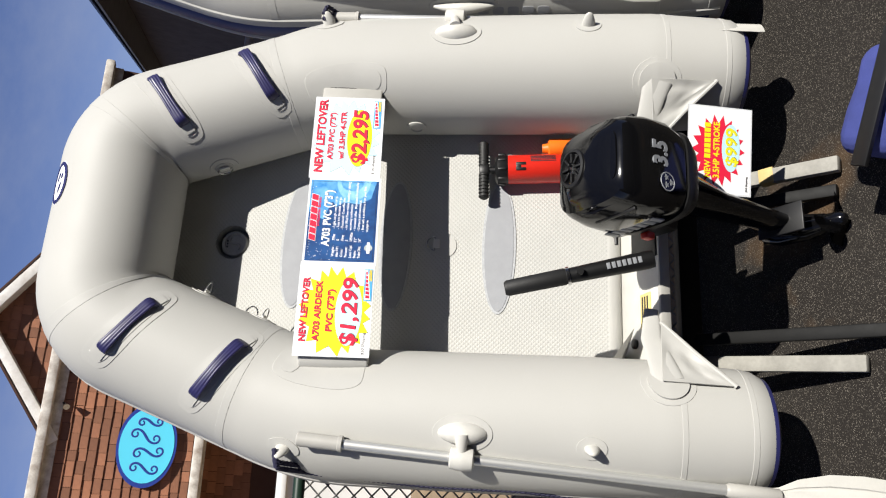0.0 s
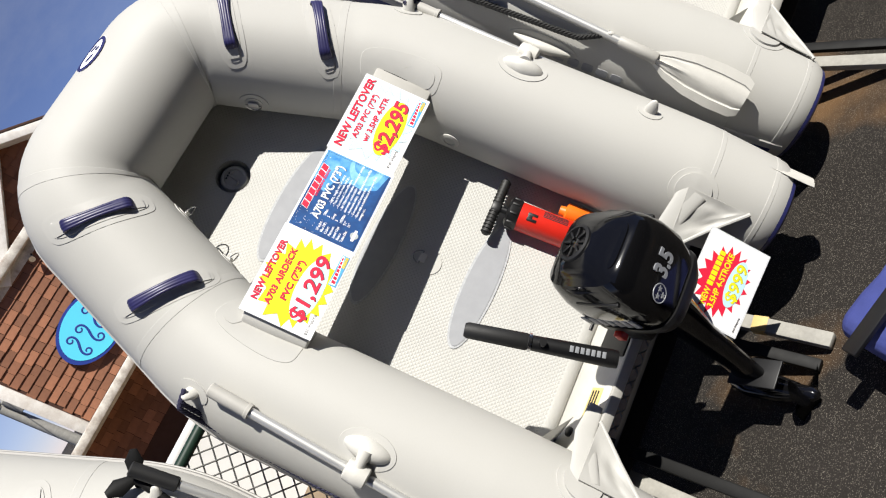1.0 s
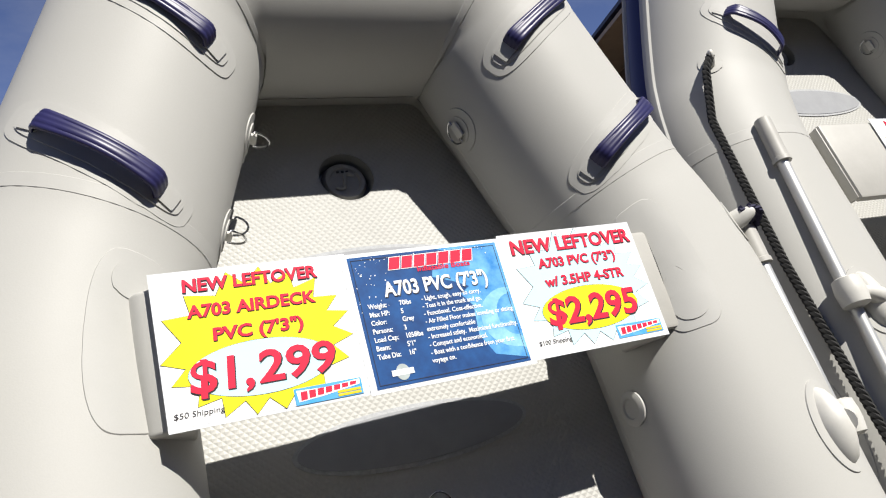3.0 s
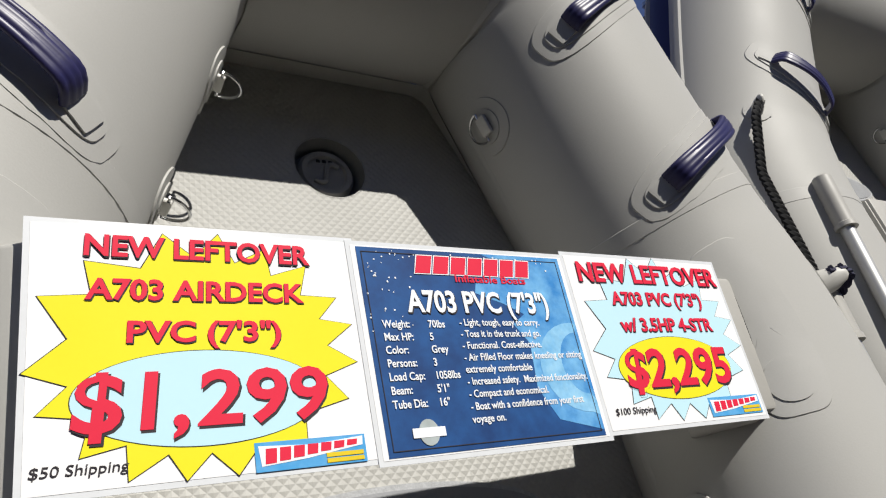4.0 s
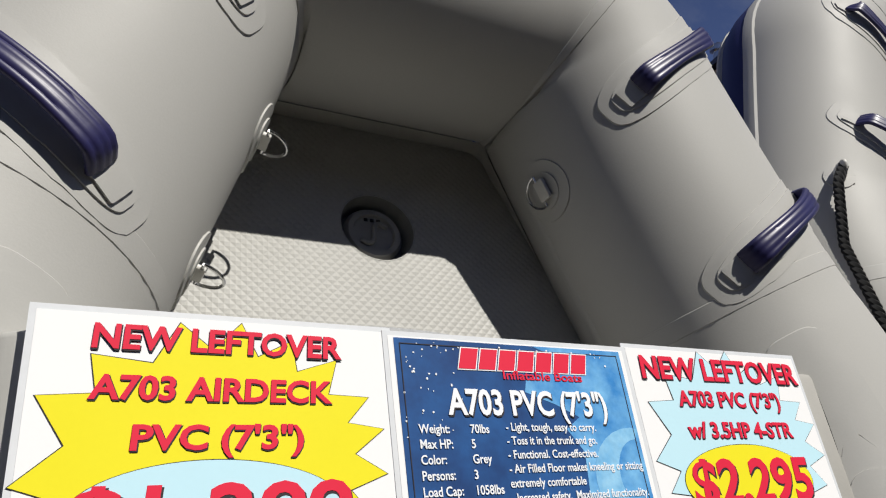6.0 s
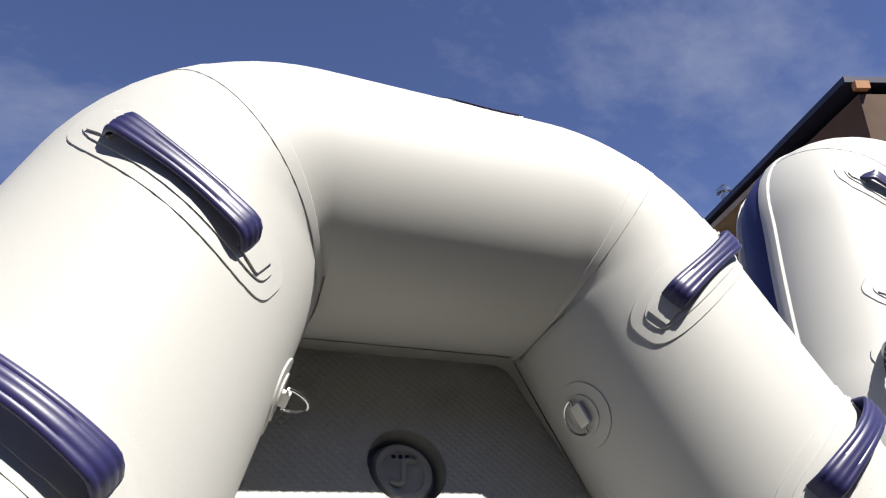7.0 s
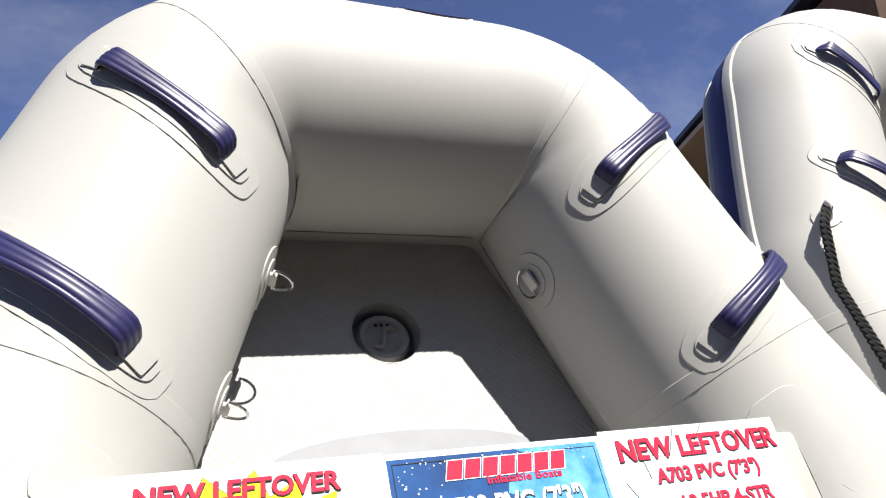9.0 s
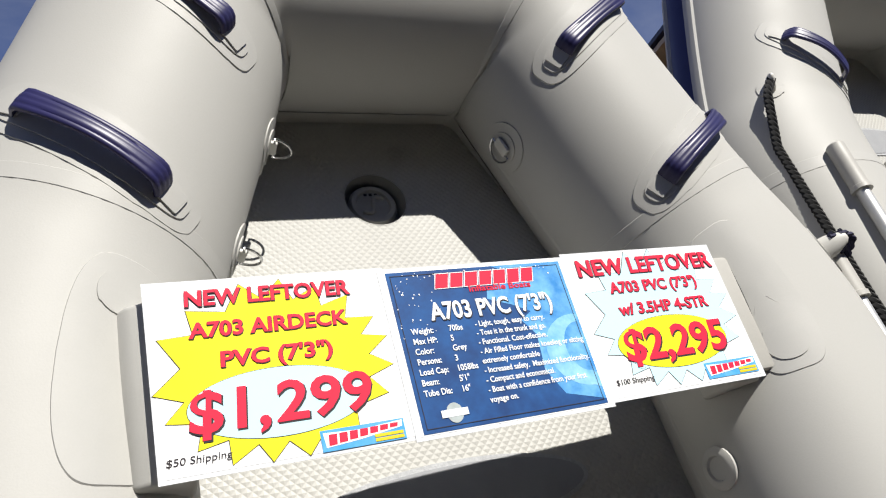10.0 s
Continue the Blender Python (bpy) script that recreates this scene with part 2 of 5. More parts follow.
# ---- mesh helpers ----
def part(name, bm, mat, parent=None, label="", smooth=True, sharp=40):
    me = bpy.data.meshes.new(name)
    bmesh.ops.recalc_face_normals(bm, faces=bm.faces)
    if smooth:
        for f in bm.faces:
            f.smooth = True
        for e in bm.edges:
            if len(e.link_faces) == 2 and e.calc_face_angle(0) > radians(sharp):
                e.smooth = False
    bm.to_mesh(me)
    bm.free()
    me.materials.append(M[mat] if isinstance(mat, str) else mat)
    ob = new(name, me)
    if parent:
        ob.parent = parent
    if label:
        ob["label"] = label
    return ob


def thing(name, m, label, category, group="", kind=""):
    ob = new(name)
    ob.empty_display_size = 0.05
    ob.matrix_world = m
    return tagged(ob, label, category, group, kind)


def add_box(bm, c, s, bevel=0.0, m=None, seg=2):
    r = bmesh.ops.create_cube(bm, size=1.0)
    vs = r["verts"]
    bmesh.ops.scale(bm, vec=s, verts=vs)
    if bevel:
        es = list({e for v in vs for e in v.link_edges})
        r = bmesh.ops.bevel(bm, geom=es, offset=bevel, segments=seg, affect="EDGES", profile=0.5)
        vs = list({v for f in r["faces"] for v in f.verts} | {v for v in vs if v.is_valid})
    bmesh.ops.translate(bm, vec=c, verts=vs)
    if m is not None:
        bmesh.ops.transform(bm, matrix=m, verts=vs)
    return vs


def box(c, s, bevel=0.0, m=None, seg=2):
    bm = bmesh.new()
    add_box(bm, c, s, bevel, m, seg)
    return bm


def add_sweep(bm, pts, radii, seg=12, up=Vector((0, 0, 1)), flat=1.0, caps=True, twist=None):
    """A round or flattened bar along pts."""
    pts = [Vector(p) for p in pts]
    if not hasattr(radii, "__len__"):
        radii = [radii] * len(pts)
    rings = []
    for i, p in enumerate(pts):
        t = (pts[min(i + 1, len(pts) - 1)] - pts[max(i - 1, 0)]).normalized()
        u = Vector(up[i]) if isinstance(up, list) else Vector(up)
        a = t.cross(u)
        if a.length < 1e-4:
            a = t.cross(Vector((1, 0, 0)))
        a.normalize()
        n = a.cross(t).normalized()
        ring = []
        for k in range(seg):
            w = 2 * math.pi * k / seg
            ring.append(bm.verts.new(p + a * math.cos(w) * radii[i] + n * math.sin(w) * radii[i] * flat))
        rings.append(ring)
    for r0, r1 in zip(rings, rings[1:]):
        for k in range(seg):
            bm.faces.new((r0[k], r0[(k + 1) % seg], r1[(k + 1) % seg], r1[k]))
    if caps:
        bm.faces.new(rings[0])
        bm.faces.new(rings[-1])
    return rings


def sweep(pts, radii, seg=12, up=Vector((0, 0, 1)), flat=1.0, caps=True):
    bm = bmesh.new()
    add_sweep(bm, pts, radii, seg, up, flat, caps)
    return bm


def bar(a, b, w, h, bevel=0.003, up=Vector((0, 0, 1))):
    """A rectangular bar from a to b."""
    a, b = Vector(a), Vector(b)
    d = (b - a).normalized()
    s = d.cross(Vector(up)).normalized()
    n = s.cross(d)
    m = Matrix((s, d, n)).transposed().to_4x4()
    m.translation = (a + b) / 2
    return box((0, 0, 0), (w, (b - a).length, h), bevel, m)


def prism(outline, z0, z1):
    bm = bmesh.new()
    lo = [bm.verts.new((x, y, z0)) for x, y in outline]
    hi = [bm.verts.new((x, y, z1)) for x, y in outline]
    bm.faces.new(hi)
    bm.faces.new(lo[::-1])
    n = len(lo)
    for i in range(n):
        bm.faces.new((lo[i], lo[(i + 1) % n], hi[(i + 1) % n], hi[i]))
    return bm


def lathe(profile, seg=28, m=None):
    """(radius, height) pairs turned round z."""
    bm = bmesh.new()
    rings = []
    for r, z in profile:
        if r < 1e-5:
            rings.append([bm.verts.new((0, 0, z))])
        else:
            rings.append([bm.verts.new((r * math.cos(2 * math.pi * k / seg), r * math.sin(2 * math.pi * k / seg), z)) for k in range(seg)])
    for a, b in zip(rings, rings[1:]):
        for k in range(seg):
            j = (k + 1) % seg
            if len(a) == 1 and len(b) > 1:
                bm.faces.new((a[0], b[j], b[k]))
            elif len(b) == 1 and len(a) > 1:
                bm.faces.new((a[k], a[j], b[0]))
            elif len(a) > 1:
                bm.faces.new((a[k], a[j], b[j], b[k]))
    if m is not None:
        bmesh.ops.transform(bm, matrix=m, verts=bm.verts)
    return bm


def frame_at(p, z, x=Vector((1, 0, 0))):
    """A matrix at p whose z axis points along z."""
    z = Vector(z).normalized()
    x = Vector(x)
    y = z.cross(x).normalized()
    x = y.cross(z)
    m = Matrix((x, y, z)).transposed().to_4x4()
    m.translation = p
    return m


def letters(name, body, size, mat, parent, m, align="LEFT", depth=0.0002, stretch=1.0, shear=0.0, fat=0.0, width=0.0, label=""):
    """Lettering in the built-in font. width: the length to fit it to."""
    cu = bpy.data.curves.new(name, "FONT")
    cu.body, cu.size, cu.align_x, cu.extrude, cu.shear, cu.offset = body, size, align, depth, shear, fat
    cu.resolution_u = 3
    tmp = bpy.data.objects.new(name, cu)
    scene.collection.objects.link(tmp)
    dg = bpy.context.evaluated_depsgraph_get()
    dg.update()
    me = bpy.data.meshes.new_from_object(tmp.evaluated_get(dg))
    bpy.data.objects.remove(tmp)
    bpy.data.curves.remove(cu)
    me.materials.clear()
    me.materials.append(M[mat])
    if width and len(me.vertices):
        xs = [v.co.x for v in me.vertices]
        stretch = width / (max(xs) - min(xs))
    me.transform(m @ Matrix.Diagonal((stretch, 1, 1, 1)))
    ob = new(name, me)
    ob.parent = parent
    if label:
        ob["label"] = label
    return ob


# ---- inflatable boats ----
class Hull:
    """The centre line of a U-shaped inflated tube, and places on its skin."""

    def __init__(self, r, xc, stern, bend, bowx, bowy, zc, zbow, round_bow=0.23):
        self.r, self.stern, self.xc, self.zc = r, stern, xc, zc
        corners = [(-xc, stern), (-xc, bend), (-bowx, bowy), (bowx, bowy), (xc, bend), (xc, stern)]
        rads = [0, 0.75, round_bow, round_bow, 0.75, 0]
        pts = []
        for i, (p, rad) in enumerate(zip(corners, rads)):
            p = Vector(p)
            if not rad:
                pts.append(p)
                continue
            a, b = (Vector(corners[i - 1]) - p).normalized(), (Vector(corners[i + 1]) - p).normalized()
            half = a.angle(b) / 2
            t = rad / math.tan(half)
            c = p + (a + b).normalized() * (rad / math.sin(half))
            s0, s1 = p + a * t - c, p + b * t - c
            for k in range(13):
                f = k / 12
                ang = s0.angle_signed(s1) * f
                pts.append(c + Matrix.Rotation(-ang, 2) @ s0)
        dense = []
        for a, b in zip(pts, pts[1:]):
            n = max(1, int((b - a).length / 0.025))
            dense += [a.lerp(b, k / n) for k in range(n)]
        dense.append(pts[-1])
        self.line, self.s = [], [0.0]
        for p in dense:
            f = min(1, max(0, (p.y - bend - 0.15) / (bowy - bend - 0.15))) ** 1.25
            self.line.append(Vector((p.x, p.y, zc + (zbow - zc) * f)))
        for a, b in zip(self.line, self.line[1:]):
            self.s.append(self.s[-1] + (b - a).length)
        self.total = self.s[-1]

    def radius(self, s):
        d = min(s, self.total - s)
        k = np.interp(d, [0, 0.008, 0.03, 0.07, 0.28, 0.5], [0.79, 0.84, 0.87, 0.895, 0.985, 1.0])
        return self.r * float(k)

    def at(self, s):
        i = int(np.clip(np.searchsorted(self.s, s) - 1, 0, len(self.line) - 2))
        f = (s - self.s[i]) / (self.s[i + 1] - self.s[i])
        p = self.line[i].lerp(self.line[i + 1], f)
        lo, hi = max(i - 1, 0), min(i + 2, len(self.line) - 1)
        t = (self.line[hi] - self.line[lo]).normalized()
        out = Vector((-t.y, t.x, 0)).normalized()
        return p, t, out, out.cross(t) * -1 if out.cross(t).z < 0 else out.cross(t)

    def skin(self, s, ang, off=0.0):
        """Place and normal on the skin: ang 0 outward, 90 up, 180 inward."""
        p, t, out, up = self.at(s)
        n = out * math.cos(radians(ang)) + up * math.sin(radians(ang))
        return p + n * (self.radius(s) + off), n

    def find(self, x, y):
        """Arc length and angle of the upper skin above x, y."""
        z = self.zc + self.r
        for _ in range(6):
            q = Vector((x, y, z))
            best = min(range(len(self.line)), key=lambda i: (self.line[i] - q).length)
            p, t, out, up = self.at(self.s[best])
            s = self.s[best] + (q - p).dot(t)
            p, t, out, up = self.at(min(max(s, 0.0), self.total))
            d = q - p
            ang = math.atan2(d.dot(up), d.dot(out))
            top = p + (out * math.cos(ang) + up * math.sin(ang)) * self.r
            z += (top.z - z) * 0.8
        return s, math.degrees(ang)

    def tube(self, seg=56):
        bm = bmesh.new()
        rings = []
        for s in self.s:
            rings.append([bm.verts.new(self.skin(s, 360 * k / seg)[0]) for k in range(seg)])
        for a, b in zip(rings, rings[1:]):
            for k in range(seg):
                bm.faces.new((a[k], a[(k + 1) % seg], b[(k + 1) % seg], b[k]))
        return bm

    def cone_cap(self, end):
        s = 0 if end == 0 else self.total
        p, t, out, up = self.at(s)
        ax = -t if end == 0 else t
        bm = bmesh.new()
        rings = []
        for f, d in ((1.004, -0.03), (1.01, -0.004), (0.97, 0.012), (0.8, 0.024), (0.4, 0.030)):
            r = self.radius(0) * f
            rings.append([bm.verts.new(p + ax * d + (out * math.cos(2 * math.pi * k / 40) + up * math.sin(2 * math.pi * k / 40)) * r) for k in range(40)])
        for a, b in zip(rings, rings[1:]):
            for k in range(40):
                bm.faces.new((a[k], a[(k + 1) % 40], b[(k + 1) % 40], b[k]))
        bm.faces.new(rings[-1])
        return bm

    def band(self, s, width=0.028, lift=0.0010, a0=0, a1=360, n=48):
        bm = bmesh.new()
        rows = []
        for ds, h in ((-width / 2, 0), (-width / 2 + 0.001, lift), (width / 2 - 0.001, lift), (width / 2, 0)):
            rows.append([bm.verts.new(self.skin(s + ds, a0 + (a1 - a0) * k / n, h)[0]) for k in range(n + 1)])
        for a, b in zip(rows, rows[1:]):
            for k in range(n):
                bm.faces.new((a[k], a[k + 1], b[k + 1], b[k]))
        return bm

    def strip(self, ang, width, lift, s0=0.0, s1=None, step=0.03):
        """A strip along the tube at an angle; ang may be a function of s."""
        s1 = s1 or self.total
        n = int((s1 - s0) / step)
        bm = bmesh.new()
        rows = []
        for k in range(n + 1):
            s = s0 + (s1 - s0) * k / n
            a = ang(s) if callable(ang) else ang
            h = math.degrees(width / 2 / self.r)
            rows.append([bm.verts.new(self.skin(s, a + da, hh)[0]) for da, hh in ((-h, -0.001), (-h * 0.7, lift * 0.8), (0, lift), (h * 0.7, lift * 0.8), (h, -0.001))])
        for a, b in zip(rows, rows[1:]):
            for k in range(4):
                bm.faces.new((a[k], a[k + 1], b[k + 1], b[k]))
        return bm

    def patch(self, s, ang, ulen, vlen, lift=0.003, turn=0.0, power=2.5, taper=0.0):
        """A rounded patch glued on the skin: ulen along the tube, vlen round it, turned by some degrees."""
        bm = bmesh.new()
        n = 72 if max(ulen, vlen) > 0.12 else 32
        ct, st = math.cos(radians(turn)), math.sin(radians(turn))
        rings = []
        for f, h in ((1.0, -0.001), (0.985, lift), (0.85, lift), (0.7, lift), (0.55, lift), (0.4, lift), (0.15, lift)):
            ring = []
            for k in range(n):
                w = 2 * math.pi * k / n
                u = math.copysign(abs(math.cos(w)) ** (2 / power), math.cos(w)) * ulen / 2 * f
                v = math.copysign(abs(math.sin(w)) ** (2 / power), math.sin(w)) * vlen / 2 * f * (1 - taper * u / ulen)
                uu, vv = u * ct - v * st, u * st + v * ct
                ring.append(bm.verts.new(self.skin(s + uu, ang + math.degrees(vv / self.r), h)[0]))
            rings.append(ring)
        for a, b in zip(rings, rings[1:]):
            for k in range(n):
                bm.faces.new((a[k], a[(k + 1) % n], b[(k + 1) % n], b[k]))
        bm.faces.new(rings[-1])
        return bm


def carry_handle(parent, hull, a, b, mat="navy", bow=0.004):
    """A moulded carry handle on a two-layer patch, with its ends above a and b."""
    (sa, ga), (sb, gb) = hull.find(*a), hull.find(*b)
    sm, gm = (sa + sb) / 2, (ga + gb) / 2
    du, dv = sb - sa, radians(gb - ga) * hull.r
    turn, length = math.degrees(math.atan2(dv, du)), math.hypot(du, dv)
    base = part("handle_patch", hull.patch(sm, gm, length + 0.135, 0.094, 0.0016, turn, 3.4), "pvc_patch", parent)
    part("inner_patch", hull.patch(sm, gm, length + 0.092, 0.060, 0.0034, turn, 3.4), "pvc_patch", base)
    pts, ups = [], []
    n = 24
    e0, e1 = hull.skin(sa, ga, 0.027)[0], hull.skin(sb, gb, 0.027)[0]
    for k in range(n + 1):
        f = k / n
        p, u = hull.skin(sa + (sb - sa) * f, ga + (gb - ga) * f, 0.0)
        taut = e0.lerp(e1, f) + u * bow * math.sin(math.pi * f)
        foot = float(np.interp(f, [0, 0.02, 0.05, 0.10, 0.90, 0.95, 0.98, 1], [1, 0.75, 0.35, 0, 0, 0.35, 0.75, 1]))
        pts.append(taut.lerp(p + u * 0.006, foot))
        ups.append(u)
    bm = bmesh.new()
    prof = [(-0.0175, -0.0035), (-0.0182, 0.0), (-0.0160, 0.0024), (-0.0115, 0.0034), (-0.0095, 0.0024), (-0.0075, 0.0036), (-0.0022, 0.0044), (0.0, 0.0034), (0.0022, 0.0044), (0.0075, 0.0036), (0.0095, 0.0024), (0.0115, 0.0034), (0.0160, 0.0024), (0.0182, 0.0), (0.0175, -0.0035), (0.0, -0.0025)]
    rings = []
    for i, (p, u) in enumerate(zip(pts, ups)):
        t = (pts[min(i + 1, n)] - pts[max(i - 1, 0)]).normalized()
        sd = t.cross(u).normalized()
        nn = sd.cross(t)
        w = 1.04 - 0.16 * math.sin(math.pi * i / n) ** 2
        rings.append([bm.verts.new(p + sd * x * w + nn * z) for x, z in prof])
    for r0, r1 in zip(rings, rings[1:]):
        for k in range(len(prof)):
            j = (k + 1) % len(prof)
            bm.faces.new((r0[k], r0[j], r1[j], r1[k]))
    bm.faces.new(rings[0])
    bm.faces.new(rings[-1])
    part("carry_handle", bm, mat, base, "ribbed navy rubber handle", sharp=60)
    for f, sg in ((0, -1), (1, 1)):
        s, g = sa + du * f + sg * du / length * 0.012, ga + (gb - ga) * (f + sg * 0.012 / length)
        part("handle_tab", hull.patch(s, g, 0.040, 0.034, 0.0062, turn, 14), "pvc_patch", base)


def d_ring(parent, m, r=0.024, wire=0.0022, tab=True):
    """A welded steel ring, flat on one side, held by a strap."""
    pts = [Vector((r * math.cos(w), r * 1.15 * math.sin(w), 0)) for w in [math.pi * k / 14 for k in range(15)]]
    pts = pts + [pts[0]]
    ob = part("d_ring", sweep([m @ p for p in pts], wire, 8, up=m.to_3x3() @ Vector((0, 0, 1))), "steel", parent, "steel ring")
    if tab:
        part("strap", box((0, -0.006, 0), (r * 1.3, 0.022, 0.007), 0.002, m), "oar_white", ob)


def floor_outline(hull, z, inset=0.0, y0=-0.82, n=40):
    """The line in which the deck meets the tubes, port side then starboard."""
    side = []
    k = 0
    for s, p in zip(hull.s, hull.line):
        if p.x > 0 or p.y < y0:
            continue
        out = hull.at(s)[2]
        dz, k = p.z - z, hull.radius(s) * 0.7071
        # below the tube's quarter point the skin runs straight down to the deck
        w = (math.sqrt(max(0.0, hull.radius(s) ** 2 - dz * dz)) if dz < k else 2 * k - dz) - 0.008 + inset
        q = p - out * w
        if q.x < -0.02 and (not side or q.y > side[-1][1] + 0.002 or abs(q.x - side[-1][0]) > 0.012):
            side.append((q.x, q.y))
    # keep the run monotonic where the inner bend folds
    keep = [side[0]]
    for q in side[1:]:
        if q[1] >= keep[-1][1] - 1e-3 and q[0] >= keep[-1][0] - 1e-3:
            keep.append(q)
    return keep + [(-x, y) for x, y in keep[::-1]]


def inflatable(hull, m, label, category, deck_aft, pads, valve_y, handles, rings, transom_y, transom_h, detail=True, group="", strake="strake", strake_at=(2, -7)):
    boat = thing("inflatable_boat", m, label, category, group)
    tube = part("tube", hull.tube(), "pvc", boat, "inflated light grey tube")
    part("end_cap", hull.cone_cap(0), "navy_pvc", tube)
    part("end_cap", hull.cone_cap(1), "navy_pvc", tube)
    part("rub_strake", hull.strip(strake_at[0], 0.040, 0.006, 0.02, hull.total - 0.02), strake, tube)
    part("rub_strake", hull.strip(strake_at[1], 0.018, 0.011, 0.02, hull.total - 0.02), strake, tube)
    side = [s for s, p in zip(hull.s, hull.line)]
    i_bend = next(i for i, p in enumerate(hull.line) if p.y > 0.27 * (hull.line[len(hull.line) // 2].y / 0.9))
    mid = len(hull.line) // 2
    bow_corner = next(i for i, p in enumerate(hull.line) if p.y > hull.line[mid].y - 0.045)
    for s in (hull.s[i_bend], hull.total - hull.s[i_bend], hull.s[bow_corner], hull.total - hull.s[bow_corner]):
        part("seam_tape", hull.band(s), "pvc_patch", tube)
    for s in (0.055, hull.total - 0.055, 0.245, hull.total - 0.245):
        part("seam_tape", hull.band(s, 0.016, 0.0014), "pvc_patch", tube)
    # lengthwise seam low on the inner side
    part("seam_tape", hull.strip(196, 0.022, 0.0012, 0.35, hull.s[i_bend] + 0.3), "pvc_patch", tube)
    part("seam_tape", hull.strip(196, 0.022, 0.0012, hull.total - hull.s[i_bend] - 0.3, hull.total - 0.35), "pvc_patch", tube)

    # skirt from the raised bow tube down to the deck
    bm = bmesh.new()
    rows = []
    for s, p in zip(hull.s, hull.line):
        k = hull.radius(s) * 0.7071
        if p.z > k and p.y > 0:
            a = hull.skin(s, 222, 0.0015)[0]
            out = hull.at(s)[2]
            q = p - out * (2 * k - p.z - 0.012 + 0.033 * min(1.0, (p.z - k) / 0.03))
            rows.append((bm.verts.new(a), bm.verts.new((a * 0.5 + Vector((q.x, q.y, -0.02)) * 0.5)), bm.verts.new((q.x, q.y, -0.02))))
    for a, c in zip(rows, rows[1:]):
        for k in range(2):
            bm.faces.new((a[k], a[k + 1], c[k + 1], c[k]))
    if rows:
        part("bow_skirt", bm, "pvc", tube)
    # deck with a well for the valve
    out = floor_outline(hull, 0.0, y0=deck_aft)
    bm = bmesh.new()
    top = [bm.verts.new((x, y, 0)) for x, y in out]
    e0 = [bm.edges.new((top[i], top[(i + 1) % len(top)])) for i in range(len(top))]
    well = [bm.verts.new((0.062 * math.cos(2 * math.pi * k / 32), valve_y + 0.062 * math.sin(2 * math.pi * k / 32), 0)) for k in range(32)]
    e1 = [bm.edges.new((well[i], well[(i + 1) % 32])) for i in range(32)]
    bmesh.ops.triangle_fill(bm, edges=e0 + e1, use_beauty=True)
    low = [bm.verts.new((x * 1.0, y, -0.09)) for x, y in out]
    for i in range(len(top)):
        j = (i + 1) % len(top)
        bm.faces.new((top[i], top[j], low[j], low[i]))
    bm.faces.new(low)
    deck = part("airdeck", bm, "deck", boat, "light grey air deck with a pressed diamond pattern", smooth=False)
    part("valve_well", lathe([(0.064, 0.0), (0.062, -0.004), (0.057, -0.040), (0.0, -0.040)], 32, Matrix.Translation((0, valve_y, 0.0005))), "hole", deck)
    vm = Matrix.Translation((0, valve_y, -0.036)) @ Matrix.Diagonal((1.08, 1.08, 1.2, 1))
    v = part("valve_cap", lathe([(0.046, 0.0), (0.046, 0.012), (0.041, 0.018), (0.033, 0.018), (0.031, 0.013), (0.0, 0.013)], 28, vm), "valve", deck)
    gr = [Vector((0.026 * u, 0.012 * math.sin(u * 3.0), 0.0155)) for u in [k / 8 - 1 for k in range(17)]]
    part("valve_grip", sweep([vm @ Matrix.Rotation(0.5, 4, "Z") @ p for p in gr], 0.0045, 8), "valve", v)
    for k in range(3):
        part("valve_mark", box((-0.010 + 0.010 * k, 0.025, 0.0135), (0.006, 0.005, 0.002), 0.0005, vm), "black", v)
    # rolled aft edge of the deck
    w = out[0][0]
    part("deck_edge", sweep([(w + 0.01, deck_aft + 0.004, -0.042), (-w - 0.01, deck_aft + 0.004, -0.042)], 0.043, 16), "pvc_patch", deck)
    for y in pads:
        o = [(0.236 * math.cos(t), y + 0.058 * math.sin(t)) for t in [2 * math.pi * k / 48 for k in range(48)]]
        p = part("traction_pad", prism(o, 0.0, 0.003), "stitch", deck, "grey oval pad with a stitched border", smooth=False)
        part("pad_face", prism([(x * 0.962, y + (yy - y) * 0.86) for x, yy in o], 0.002, 0.0046), "pad", p, smooth=False)
    for a, b in handles:
        slack = 0.010 if a is handles[0][0] else 0.027
        carry_handle(boat, hull, a, b, bow=slack)
        carry_handle(boat, hull, (-a[0], a[1]), (-b[0], b[1]), bow=slack)
    for (x, y), g in rings:
        s, _ = hull.find(x, y)
        p, n = hull.skin(s, g, 0.004)
        base = part("ring_patch", hull.patch(s, g, 0.10, 0.10, 0.0022, 0, 2), "pvc_patch", boat)
        part("ring_patch_top", hull.patch(s, g, 0.062, 0.062, 0.0044, 0, 2), "pvc_patch", base)
        t = hull.at(s)[1]
        if x > 0:
            # this ring hangs flat against the skin
            d_ring(base, frame_at(p + n * 0.007, n, t if n.cross(t).z < 0 else -t), 0.026)
        else:
            d_ring(base, frame_at(p + n * 0.006, t, n) @ Matrix.Rotation(radians(-90), 4, "Z"), 0.026)
    # transom
    w = hull.xc - 0.17
    tm = Matrix.Translation((0, transom_y, 0)) @ Matrix.Rotation(radians(20), 4, "X")
    tr = part("transom", box((0, 0, transom_h / 2 - 0.05), (2 * w, 0.028, transom_h + 0.10), 0.006, tm), "oar_white", boat, "white transom board")
    part("transom_rim", box((0, 0, transom_h + 0.004), (2 * w, 0.036, 0.016), 0.006, tm), "oar_grey", tr)
